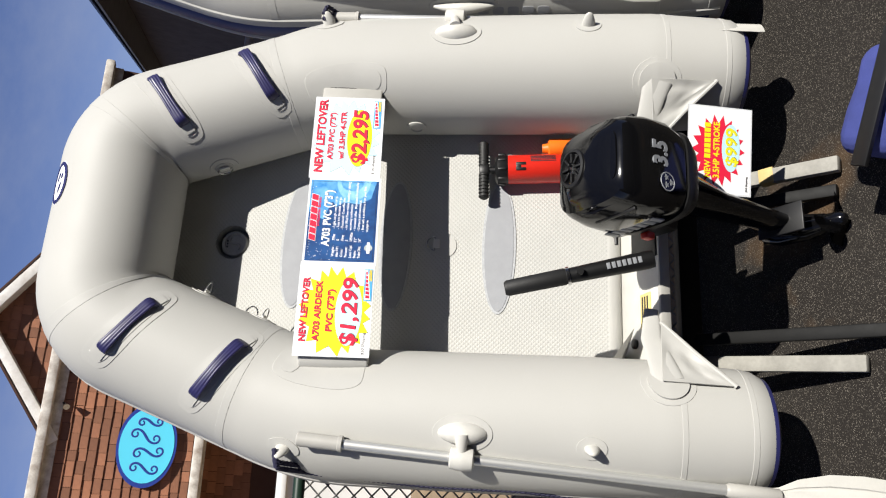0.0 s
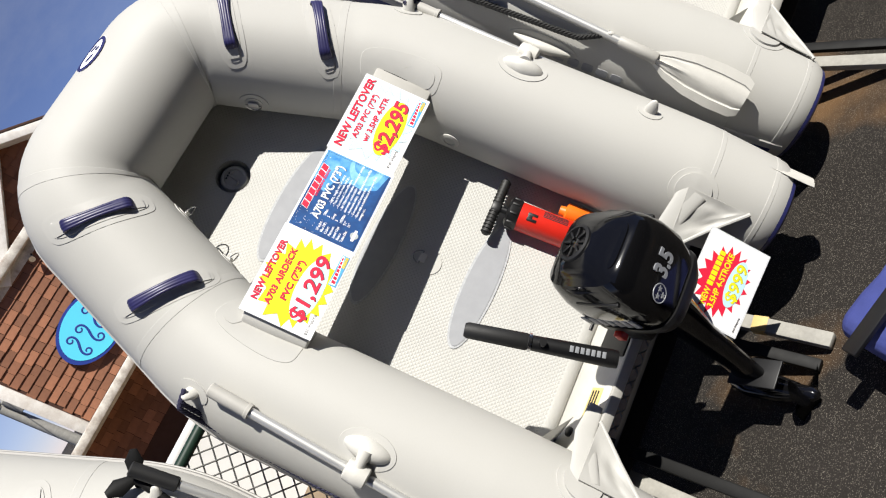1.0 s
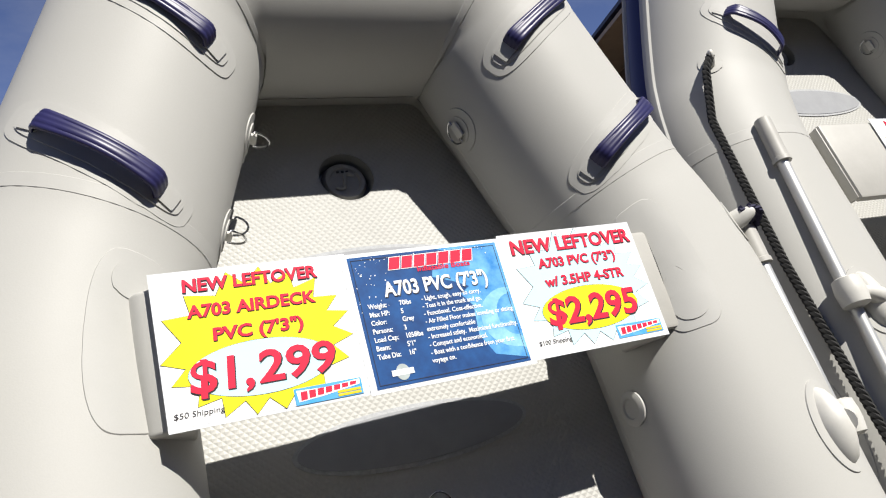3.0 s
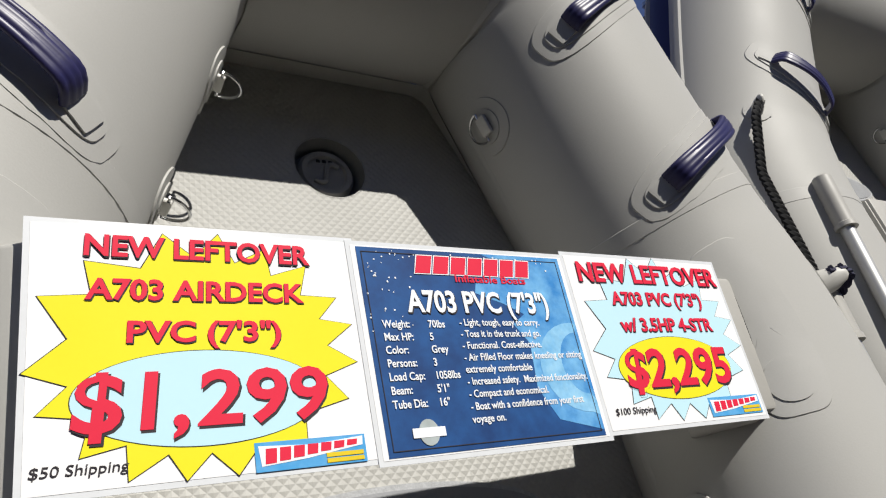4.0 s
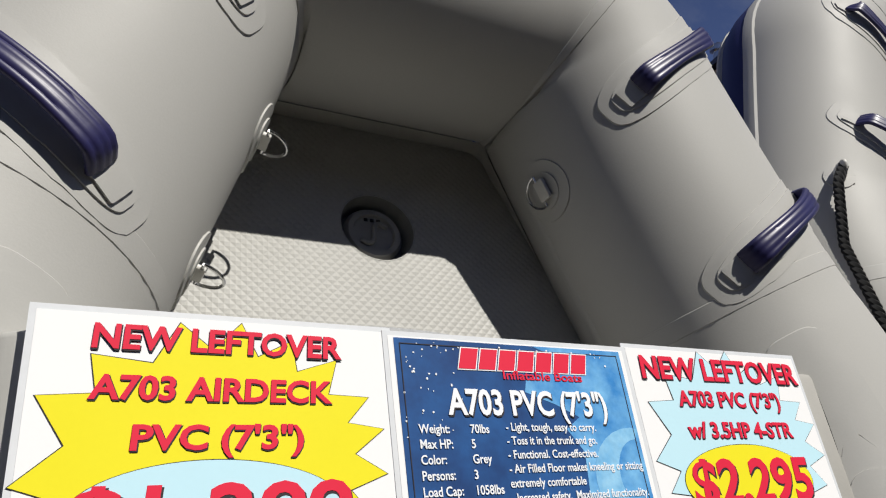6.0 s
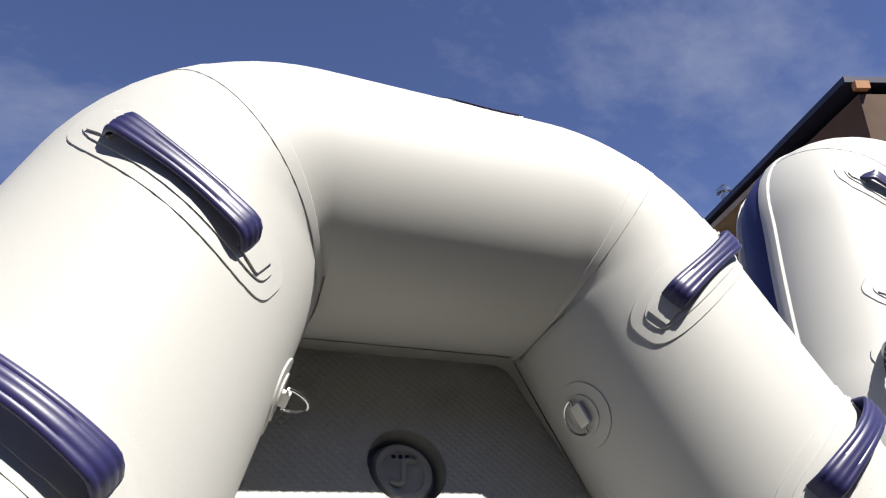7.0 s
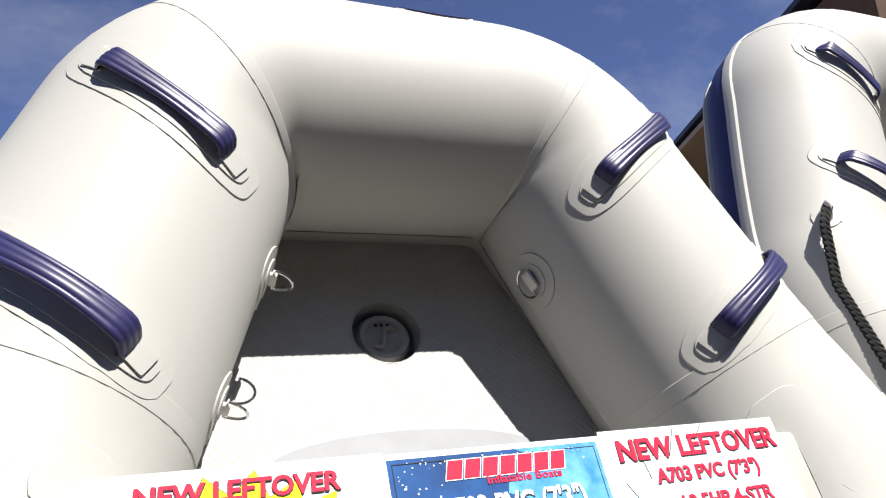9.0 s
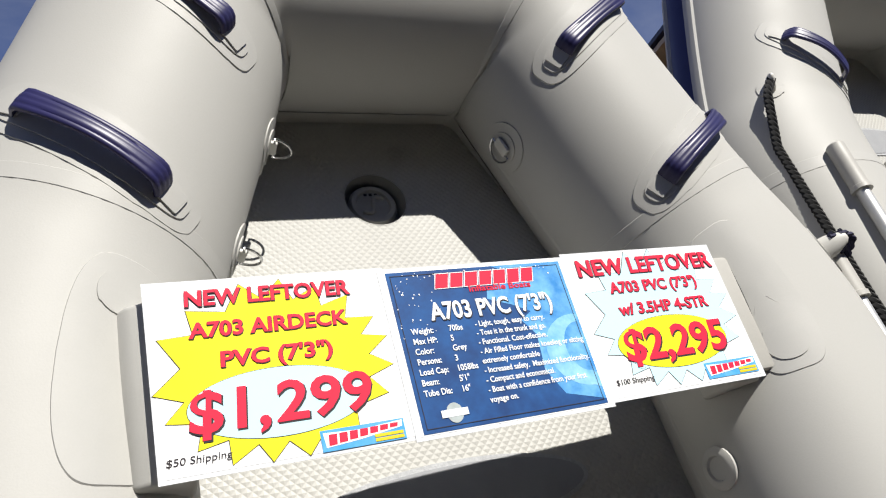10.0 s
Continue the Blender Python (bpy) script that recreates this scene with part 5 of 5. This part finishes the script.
for k in range(3):
    bm = bmesh.new()
    a = 2 * math.pi * k / 3 + 0.4
    rows = []
    for f in range(6):
        rr = 0.018 + 0.072 * f / 5
        w = 0.040 * math.sin(math.pi * (0.22 + 0.70 * f / 5)) + 0.004
        tw = radians(55 - 28 * f / 5)
        rows.append([bm.verts.new(Matrix.Rotation(a, 3, "Y") @ Vector((u * w * math.cos(tw), u * w * math.sin(tw), rr)) + Vector((0, 0.150, -0.71))) for u in (-1, -0.5, 0, 0.5, 1)])
    for r0, r1 in zip(rows, rows[1:]):
        for j in range(4):
            bm.faces.new((r0[j], r0[j + 1], r1[j + 1], r1[j]))
    bmesh.ops.solidify(bm, geom=bm.faces[:], thickness=0.004)
    part("propeller_blade", bm, "gloss", pr)
br = part("clamp_bracket", box((0, -0.12, -0.20), (0.15, 0.10, 0.16), 0.02), "black", motor)
for sg in (-1, 1):
    part("clamp_screw", sweep([(sg * 0.05, -0.14, -0.24), (sg * 0.05, -0.30, -0.22)], 0.010, 10), "steel", br)
    part("clamp_handle", sweep([(sg * 0.05 - 0.03, -0.29, -0.22), (sg * 0.05 + 0.03, -0.29, -0.22)], 0.006, 8), "black", br)
# tiller
inv = MOTOR.inverted() @ BOAT
ta, tb = inv @ Vector((-0.148, -0.955, 0.40)), inv @ Vector((-0.252, -0.545, 0.43))
d = (tb - ta).normalized()
til = part("tiller", sweep([ta, ta + d * 0.02, ta.lerp(tb, 0.62)], [0.022, 0.024, 0.019], 14), "black", motor, "black tiller arm")
part("tiller_grip", sweep([ta.lerp(tb, 0.58), ta.lerp(tb, 0.60), ta.lerp(tb, 0.98), tb], [0.019, 0.022, 0.0205, 0.016], 18), "grip", til)
part("tiller_ring", sweep([ta.lerp(tb, 0.565), ta.lerp(tb, 0.585)], 0.0235, 16), "steel", til)
part("stop_button", sweep([ta.lerp(tb, 0.50), ta.lerp(tb, 0.50) + (inv.to_3x3() @ Vector((0.0, 0.0, 0.035)))], 0.010, 10), "black", til)
up = inv.to_3x3() @ Vector((0, 0, 1))
for k in range(7):
    c = ta.lerp(tb, 0.10 + 0.035 * k) + up * 0.0225
    part("tiller_mark", box((0, 0, 0), (0.016, 0.010, 0.002), 0.0005, frame_at(c, up, d.cross(up))), "decal", til)
part("tilt_lever", box((-0.125, -0.06, -0.13), (0.02, 0.05, 0.05), 0.006), "black", motor)
part("fuel_cock", box((0.125, -0.04, -0.12), (0.02, 0.03, 0.03), 0.005), "red", motor)

# card on the motor
CN = Vector((-0.199, -0.288, 0.937))
CARD = BOAT @ frame_at((0.212, -1.170, 0.330), CN, Vector((0.979, -0.024, 0.201))) @ Matrix.Diagonal((0.921, 0.921, 0.921, 1))
mc = thing("motor_price_card", CARD, "laminated price card hung behind the motor", "sign")
part("backing", box((0, 0, -0.003), (0.288, 0.224, 0.003), 0.001), "black", mc)
I4 = Matrix.Translation((0, 0, 0.001))
ms = sleeve_sheet(mc, I4)
tips = [(0.118 * math.cos(2 * math.pi * (k + 0.5) / 18) + 0.0, 0.006 + 0.094 * math.sin(2 * math.pi * (k + 0.5) / 18)) for k in range(18)]
plate("burst", burst(0, 0.008, tips, 0.76), 0.0004, "ink_red", ms, I4)
letters("lettering", "NEW", 0.030, "ink_yellow", ms, I4 @ Matrix.Translation((-0.092, 0.034, 0.001)), width=0.056, fat=0.0008)
for k in range(7):
    xa = -0.028 + 0.0170 * k
    plate("maker_bar", [(xa, 0.034), (xa + 0.0138, 0.034), (xa + 0.0138, 0.0555), (xa, 0.0555)], 0.001, "ink_yellow", ms, I4)
letters("lettering", "3.5HP 4-STROKE", 0.030, "ink_yellow", ms, I4 @ Matrix.Translation((-0.092, 0.003, 0.001)), width=0.184, fat=0.0008)
plate("oval", ellipse(0.010, -0.038, 0.078, 0.032), 0.0008, "ink_cyan", ms, I4)
shadowed(ms, I4, "$999", -0.052, 0.074, -0.058, 0.040, 0.02, "ink_yellow")
letters("lettering", "$50 Shipping", 0.009, "ink_dark", ms, I4 @ Matrix.Translation((-0.13, -0.098, 0.001)), width=0.05)


# ---- hand pump ----
def pump(m):
    ob = thing("hand_pump", m, "red hand pump with a black T-handle lying on the deck", "pump", "hand pumps")
    body = part("barrel", sweep([(0, 0.0, 0.052), (0, 0.004, 0.052), (0, -0.215, 0.052), (0, -0.22, 0.052)], [0.046, 0.050, 0.050, 0.046], 28), "red", ob, "red plastic barrel")
    part("barrel_cap", sweep([(0, 0.028, 0.052), (0, 0.02, 0.052), (0, -0.012, 0.052), (0, -0.016, 0.052)], [0.040, 0.053, 0.053, 0.050], 28), "black", body)
    for k in range(10):
        a = 2 * math.pi * k / 10
        part("cap_rib", box((0.053 * math.cos(a), 0.004, 0.052 + 0.053 * math.sin(a)), (0.008, 0.026, 0.008), 0.002), "black", body)
    part("piston_rod", sweep([(0, 0.02, 0.052), (0, 0.062, 0.052)], 0.012, 12), "black", ob)
    hd = part("t_handle", sweep([(-0.105, 0.068, 0.050), (-0.10, 0.068, 0.050), (0.10, 0.068, 0.056), (0.105, 0.068, 0.056)], [0.010, 0.016, 0.016, 0.010], 14), "grip", ob, "ribbed black T-handle")
    for k in range(16):
        x = -0.096 + 0.0128 * k
        if abs(x) > 0.018:
            part("handle_rib", sweep([(x - 0.0025, 0.068, 0.053), (x + 0.0025, 0.068, 0.053)], 0.0185, 12), "grip", hd)
    part("hub", box((0, 0.066, 0.053), (0.036, 0.034, 0.036), 0.008), "black", hd)
    part("base", box((0, -0.25, 0.045), (0.15, 0.04, 0.085), 0.012), "red", ob)
    hose = part("hose_canister", sweep([(0.078, -0.255, 0.045), (0.078, -0.25, 0.045), (0.078, -0.160, 0.045), (0.078, -0.155, 0.045)], [0.030, 0.034, 0.034, 0.028], 20), "orange", ob, "orange side chamber")
    part("outlet", sweep([(0.078, -0.155, 0.045), (0.078, -0.135, 0.045)], [0.020, 0.016], 14), "orange", hose)
    # print on the barrel
    for k in range(5):
        w = radians(78 - 7 * k)
        c = Vector((0.0505 * math.cos(w), -0.135, 0.052 + 0.0505 * math.sin(w)))
        part("print_bar", box((0, 0, 0), (0.0032, 0.085, 0.0012), 0.0003, frame_at(c, (math.cos(w), 0, math.sin(w)), (math.sin(w), 0, -math.cos(w)))), "ink_dark", body)
    for a, l, y in ((88, 0.034, -0.060), (100, 0.016, -0.052), (110, 0.034, -0.060)):
        w = radians(a)
        c = Vector((0.0505 * math.cos(w), y, 0.052 + 0.0505 * math.sin(w)))
        part("print_block", box((0, 0, 0), (0.010, l, 0.0012), 0.0003, frame_at(c, (math.cos(w), 0, math.sin(w)), (math.sin(w), 0, -math.cos(w)))), "black", body)
    return ob


hp = pump(BOAT @ pose(0.262, -0.52, 0.002, 0, 0, 2))

# transom details
TM = Matrix.Translation((0, -0.95, 0)) @ Matrix.Rotation(radians(20), 4, "X")
part("motor_plate", box((0.055, 0.017, 0.12), (0.26, 0.008, 0.15), 0.003, TM), "black", dinghy)
lab = part("warning_label", box((-0.235, 0.016, 0.12), (0.11, 0.004, 0.06), 0.001, TM), "label", dinghy, "yellow warning label")
for k in range(3):
    part("label_line", box((-0.235, 0.0185, 0.105 + 0.015 * k), (0.09, 0.003, 0.006), 0.0005, TM), "ink_dark", lab)
part("drain_plug", lathe([(0.016, 0), (0.016, 0.008), (0.010, 0.012), (0, 0.012)], 18, TM @ frame_at((-0.33, 0.0145, 0.05), (0, 1, 0), (1, 0, 0))), "black", dinghy)


# ---- blue carry bag on the asphalt ----
bag = thing("carry_bag", pose(0.17, -1.04, 0.0, 0, 0, 64), "blue canvas carry bag with black straps lying on the asphalt", "bag")
bm = box((0, 0, 0.10), (0.62, 0.30, 0.19), 0.05, seg=4)
bmesh.ops.subdivide_edges(bm, edges=bm.edges[:], cuts=2, use_grid_fill=True)
for v in bm.verts:
    q = noise.noise(v.co * 5.0) * 0.03 + noise.noise(v.co * 14.0) * 0.010
    v.co += Vector((q * 0.6, q, q if v.co.z > 0.05 else 0))
part("bag_body", bm, "bag", bag, "crumpled blue canvas")
for x in (-0.16, 0.16):
    part("strap", bar((x, -0.19, 0.215), (x, 0.19, 0.215), 0.05, 0.016, 0.004), "black", bag)
    part("strap_end", bar((x, -0.178, 0.02), (x, -0.182, 0.20), 0.05, 0.014, 0.003, up=Vector((0, -1, 0))), "black", bag)

# ---- larger inflatable beside the dinghy, and the one beyond it ----
BIGHULL = Hull(0.218, 0.625, -1.29, 0.44, 0.395, 1.22, 0.085, 0.21, 0.22)
BESIDE = BOAT @ Matrix.Translation((1.71, -0.01, -0.085))
big_boat = inflatable(BIGHULL, BESIDE, "larger light grey inflatable with a navy rubbing strake, bow up", "boat", -0.94, (0.69, -0.12, -0.54), 0.92,
                      (((0.497, 1.095), (0.365, 0.965)), ((0.606, 0.758), (0.475, 0.630))), (((0.42, 0.84), 186), ((-0.42, 0.84), 186)), -1.00, 0.20, group="inflatables on show", strake="pvc_patch", strake_at=(10, -21))
part("side_strake", BIGHULL.strip(-6, 0.100, 0.005, 0.05, BIGHULL.total - 0.05), "navy_pvc", big_boat, "broad navy stripe")
part("keel_panel", BIGHULL.strip(-62, 0.10, 0.003, 0.05, BIGHULL.total - 0.05), "navy_pvc", big_boat)
s0, g0 = BIGHULL.find(-0.80, -0.34)
for k in range(7):
    part("name_bar", BIGHULL.patch(s0 + 0.03 - 0.055 * k, 22, 0.042, 0.030, 0.002, 0, 5), "pad", big_boat)
# moulded lift grip on the outer side
for sg in (-1, 1):
    s1, g1 = BIGHULL.find(sg * 0.79, -0.35)
    lp = part("lift_grip_patch", BIGHULL.patch(s1, 28, 0.26, 0.07, 0.002, 0, 2), "pvc_patch", big_boat)
    bm = bmesh.new()
    pts, rad = [], []
    for k in range(13):
        f = k / 12
        pts.append(BIGHULL.skin(s1 - 0.11 + 0.22 * f, 28, 0.006 + 0.020 * math.sin(math.pi * f))[0])
        rad.append(0.006 + 0.014 * math.sin(math.pi * f))
    part("lift_grip", sweep(pts, rad, 10), "oar_white", lp)
    a = rope_eye(big_boat, BIGHULL, sg * 0.70, 0.62, 0)
    b = rope_eye(big_boat, BIGHULL, sg * 0.74, -0.56, 0)
    q = [a, a + Vector((sg * 0.03, -0.04, -0.01)), a.lerp(b, 0.15) + Vector((sg * 0.05, 0, -0.05)), a.lerp(b, 0.5) + Vector((sg * 0.055, 0, -0.05)), b + Vector((sg * 0.04, 0.1, -0.03)), b]
    big_line = braid("lifeline", BESIDE, q, 0.011, "rope_black", "black braided lifeline along the outer tube")
    big_oar, s1, g1 = oar(BESIDE, BIGHULL, (sg * 0.690, 0.395, 0.305), (sg * 0.738, -0.09, 0.315), (sg * 0.80, -1.065, 0.285), "grey and aluminium oar laid along the larger inflatable", sg, -42 * sg, (sg * 0.665, -0.11))
    oar_mount(big_boat, BIGHULL, s1, g1)
    if sg < 0:
        port_gear = (big_oar, big_line)
bench = thing("thwart_seat", BESIDE, "light grey plank seat across the larger inflatable", "seat")
part("plank", box((-0.005, 0.285, 0.252), (0.88, 0.235, 0.026), 0.007), "oar_grey", bench)
for sg in (-1, 1):
    part("end_clip", box((sg * 0.444, 0.285, 0.242), (0.010, 0.225, 0.03), 0.003), "oar_grey", bench)
CARD2 = BESIDE @ Matrix.Translation((0.041, 0.293, 0.270)) @ pose(0, 0, 0, 0, 0, -1.0)
c2 = thing("price_cards", CARD2, "two laminated price cards lying on the larger boat's seat", "sign")
part("backing_board", box((0, 0, -0.0035), (0.56, 0.21, 0.003), 0.001), "paper", c2)
price_sheet(c2, pose(-0.142, 0, 0), ("NEW LEFTOVER", "A906 AIRDECK", "PVC (9'6\")"), "$1,699", "$50 Shipping", "ink_yellow", "ink_cyan", SPANS, BIG)
data_sheet(c2, pose(0.142, 0, 0.001), "A906 PVC (9'6\")", ROWS[2:4], ())
copy_thing(hp, BESIDE @ pose(0.365, -0.50, 0.105, 0, 178, -4))

BEYOND = BESIDE @ Matrix.Translation((1.68, 0.03, 0))
copy_thing(big_boat, BEYOND)
copy_thing(bench, BEYOND)
for gear in port_gear:
    copy_thing(gear, BEYOND)
c3 = thing("price_cards", BEYOND @ Matrix.Translation((0.041, 0.293, 0.270)), "laminated price card lying on the far inflatable's seat", "sign")
part("backing_board", box((-0.142, 0, -0.0035), (0.28, 0.21, 0.003), 0.001), "paper", c3)
price_sheet(c3, pose(-0.142, 0, 0), ("NEW LEFTOVER",), "$1,899", "$50 Shipping", "ink_yellow", "ink_cyan", SPANS, BIG)
copy_thing(dinghy, BOAT @ Matrix.Translation((-1.69, -0.05, 0.0)))

# boat hook lying between the dinghy and the next boat
hook = thing("boat_hook", BOAT, "aluminium boat hook with a black foam grip lying beside the tube", "boat hook")
ha, hb = Vector((-0.945, 0.115, 0.335)), Vector((-0.845, -0.95, -0.05))
d = (hb - ha).normalized()
part("shaft", sweep([ha + d * 0.10, hb], 0.0135, 14), "alu", hook)
part("foam_grip", sweep([ha, ha + d * 0.004, ha + d * 0.13, ha + d * 0.134], [0.016, 0.0205, 0.0205, 0.017], 16), "grip", hook)
# small dark propeller-like fan of the next boat's motor: a shaft and three blades
fan = thing("folding_anchor", BOAT, "small black propeller-like fan of the next boat's motor", "anchor")
part("fan_shaft", sweep([(-0.965, 0.10, 0.30), (-0.99, -0.06, 0.27)], 0.012, 10), "iron", fan)
for k in range(3):
    a = 2.1 * k + 0.5
    p0 = Vector((-0.965, 0.10, 0.30))
    q = p0 + Vector((0.075 * math.cos(a), 0.03 * math.sin(a) + 0.02, 0.06 * math.sin(a)))
    part("fluke", sweep([p0, p0.lerp(q, 0.6), q], [0.012, 0.026, 0.010], 8, flat=0.4), "iron", fan)


# ---- shingles: the nearest are pieces of their own ----
def shingle_mesh(w, h, lean=0.019):
    bm = bmesh.new()
    lo, hi = [], []
    for x, z, y0, y1 in ((-w / 2, 0, -0.022, 0.0), (w / 2, 0, -0.022, 0.0), (w / 2, h, -0.022 + lean, 0.0), (-w / 2, h, -0.022 + lean, 0.0)):
        lo.append(bm.verts.new((x, y1, z)))
        hi.append(bm.verts.new((x, y0, z)))
    bm.faces.new(hi)
    bm.faces.new(lo[::-1])
    for i in range(4):
        bm.faces.new((lo[i], lo[(i + 1) % 4], hi[(i + 1) % 4], hi[i]))
    bmesh.ops.recalc_face_normals(bm, faces=bm.faces)
    me = bpy.data.meshes.new("shingle")
    bm.to_mesh(me)
    bm.free()
    me.materials.append(M["shingle"])
    return me


rnd = random.Random(7)
SH = [shingle_mesh(w, 0.128) for w in (0.13, 0.16, 0.19, 0.22)]
WID = (0.13, 0.16, 0.19, 0.22)


def lay(x0, x1, z0, z1, y, left=None, right=None):
    """Courses of shingles of uneven width between two edges."""
    z = z0
    while z < z1 - 0.02:
        a, b = (left(z) if left else x0), (right(z) if right else x1)
        x = a + rnd.uniform(0, 0.05)
        while x < b - 0.12:
            k = rnd.randrange(4)
            ob = bpy.data.objects.new("shingle", SH[k])
            scene.collection.objects.link(ob)
            ob.parent = house
            ob.location = (x + WID[k] / 2, y + rnd.uniform(-0.003, 0.003), z + rnd.uniform(-0.004, 0.004))
            x += WID[k] + rnd.uniform(0.003, 0.008)
        z += 0.122


lay(-1.60, 1.25, LOW + 0.08, HIGH - 0.14, -0.003)
lay(0, 0, HIGH + 0.10, HIGH + 0.90, 0.177, lambda z: -0.25 + (z - HIGH) * 1.437, lambda z: 2.5 - (z - HIGH) * 1.437)
lay(-2.2, 1.2, 0.80, LOW - 0.10, 0.547)
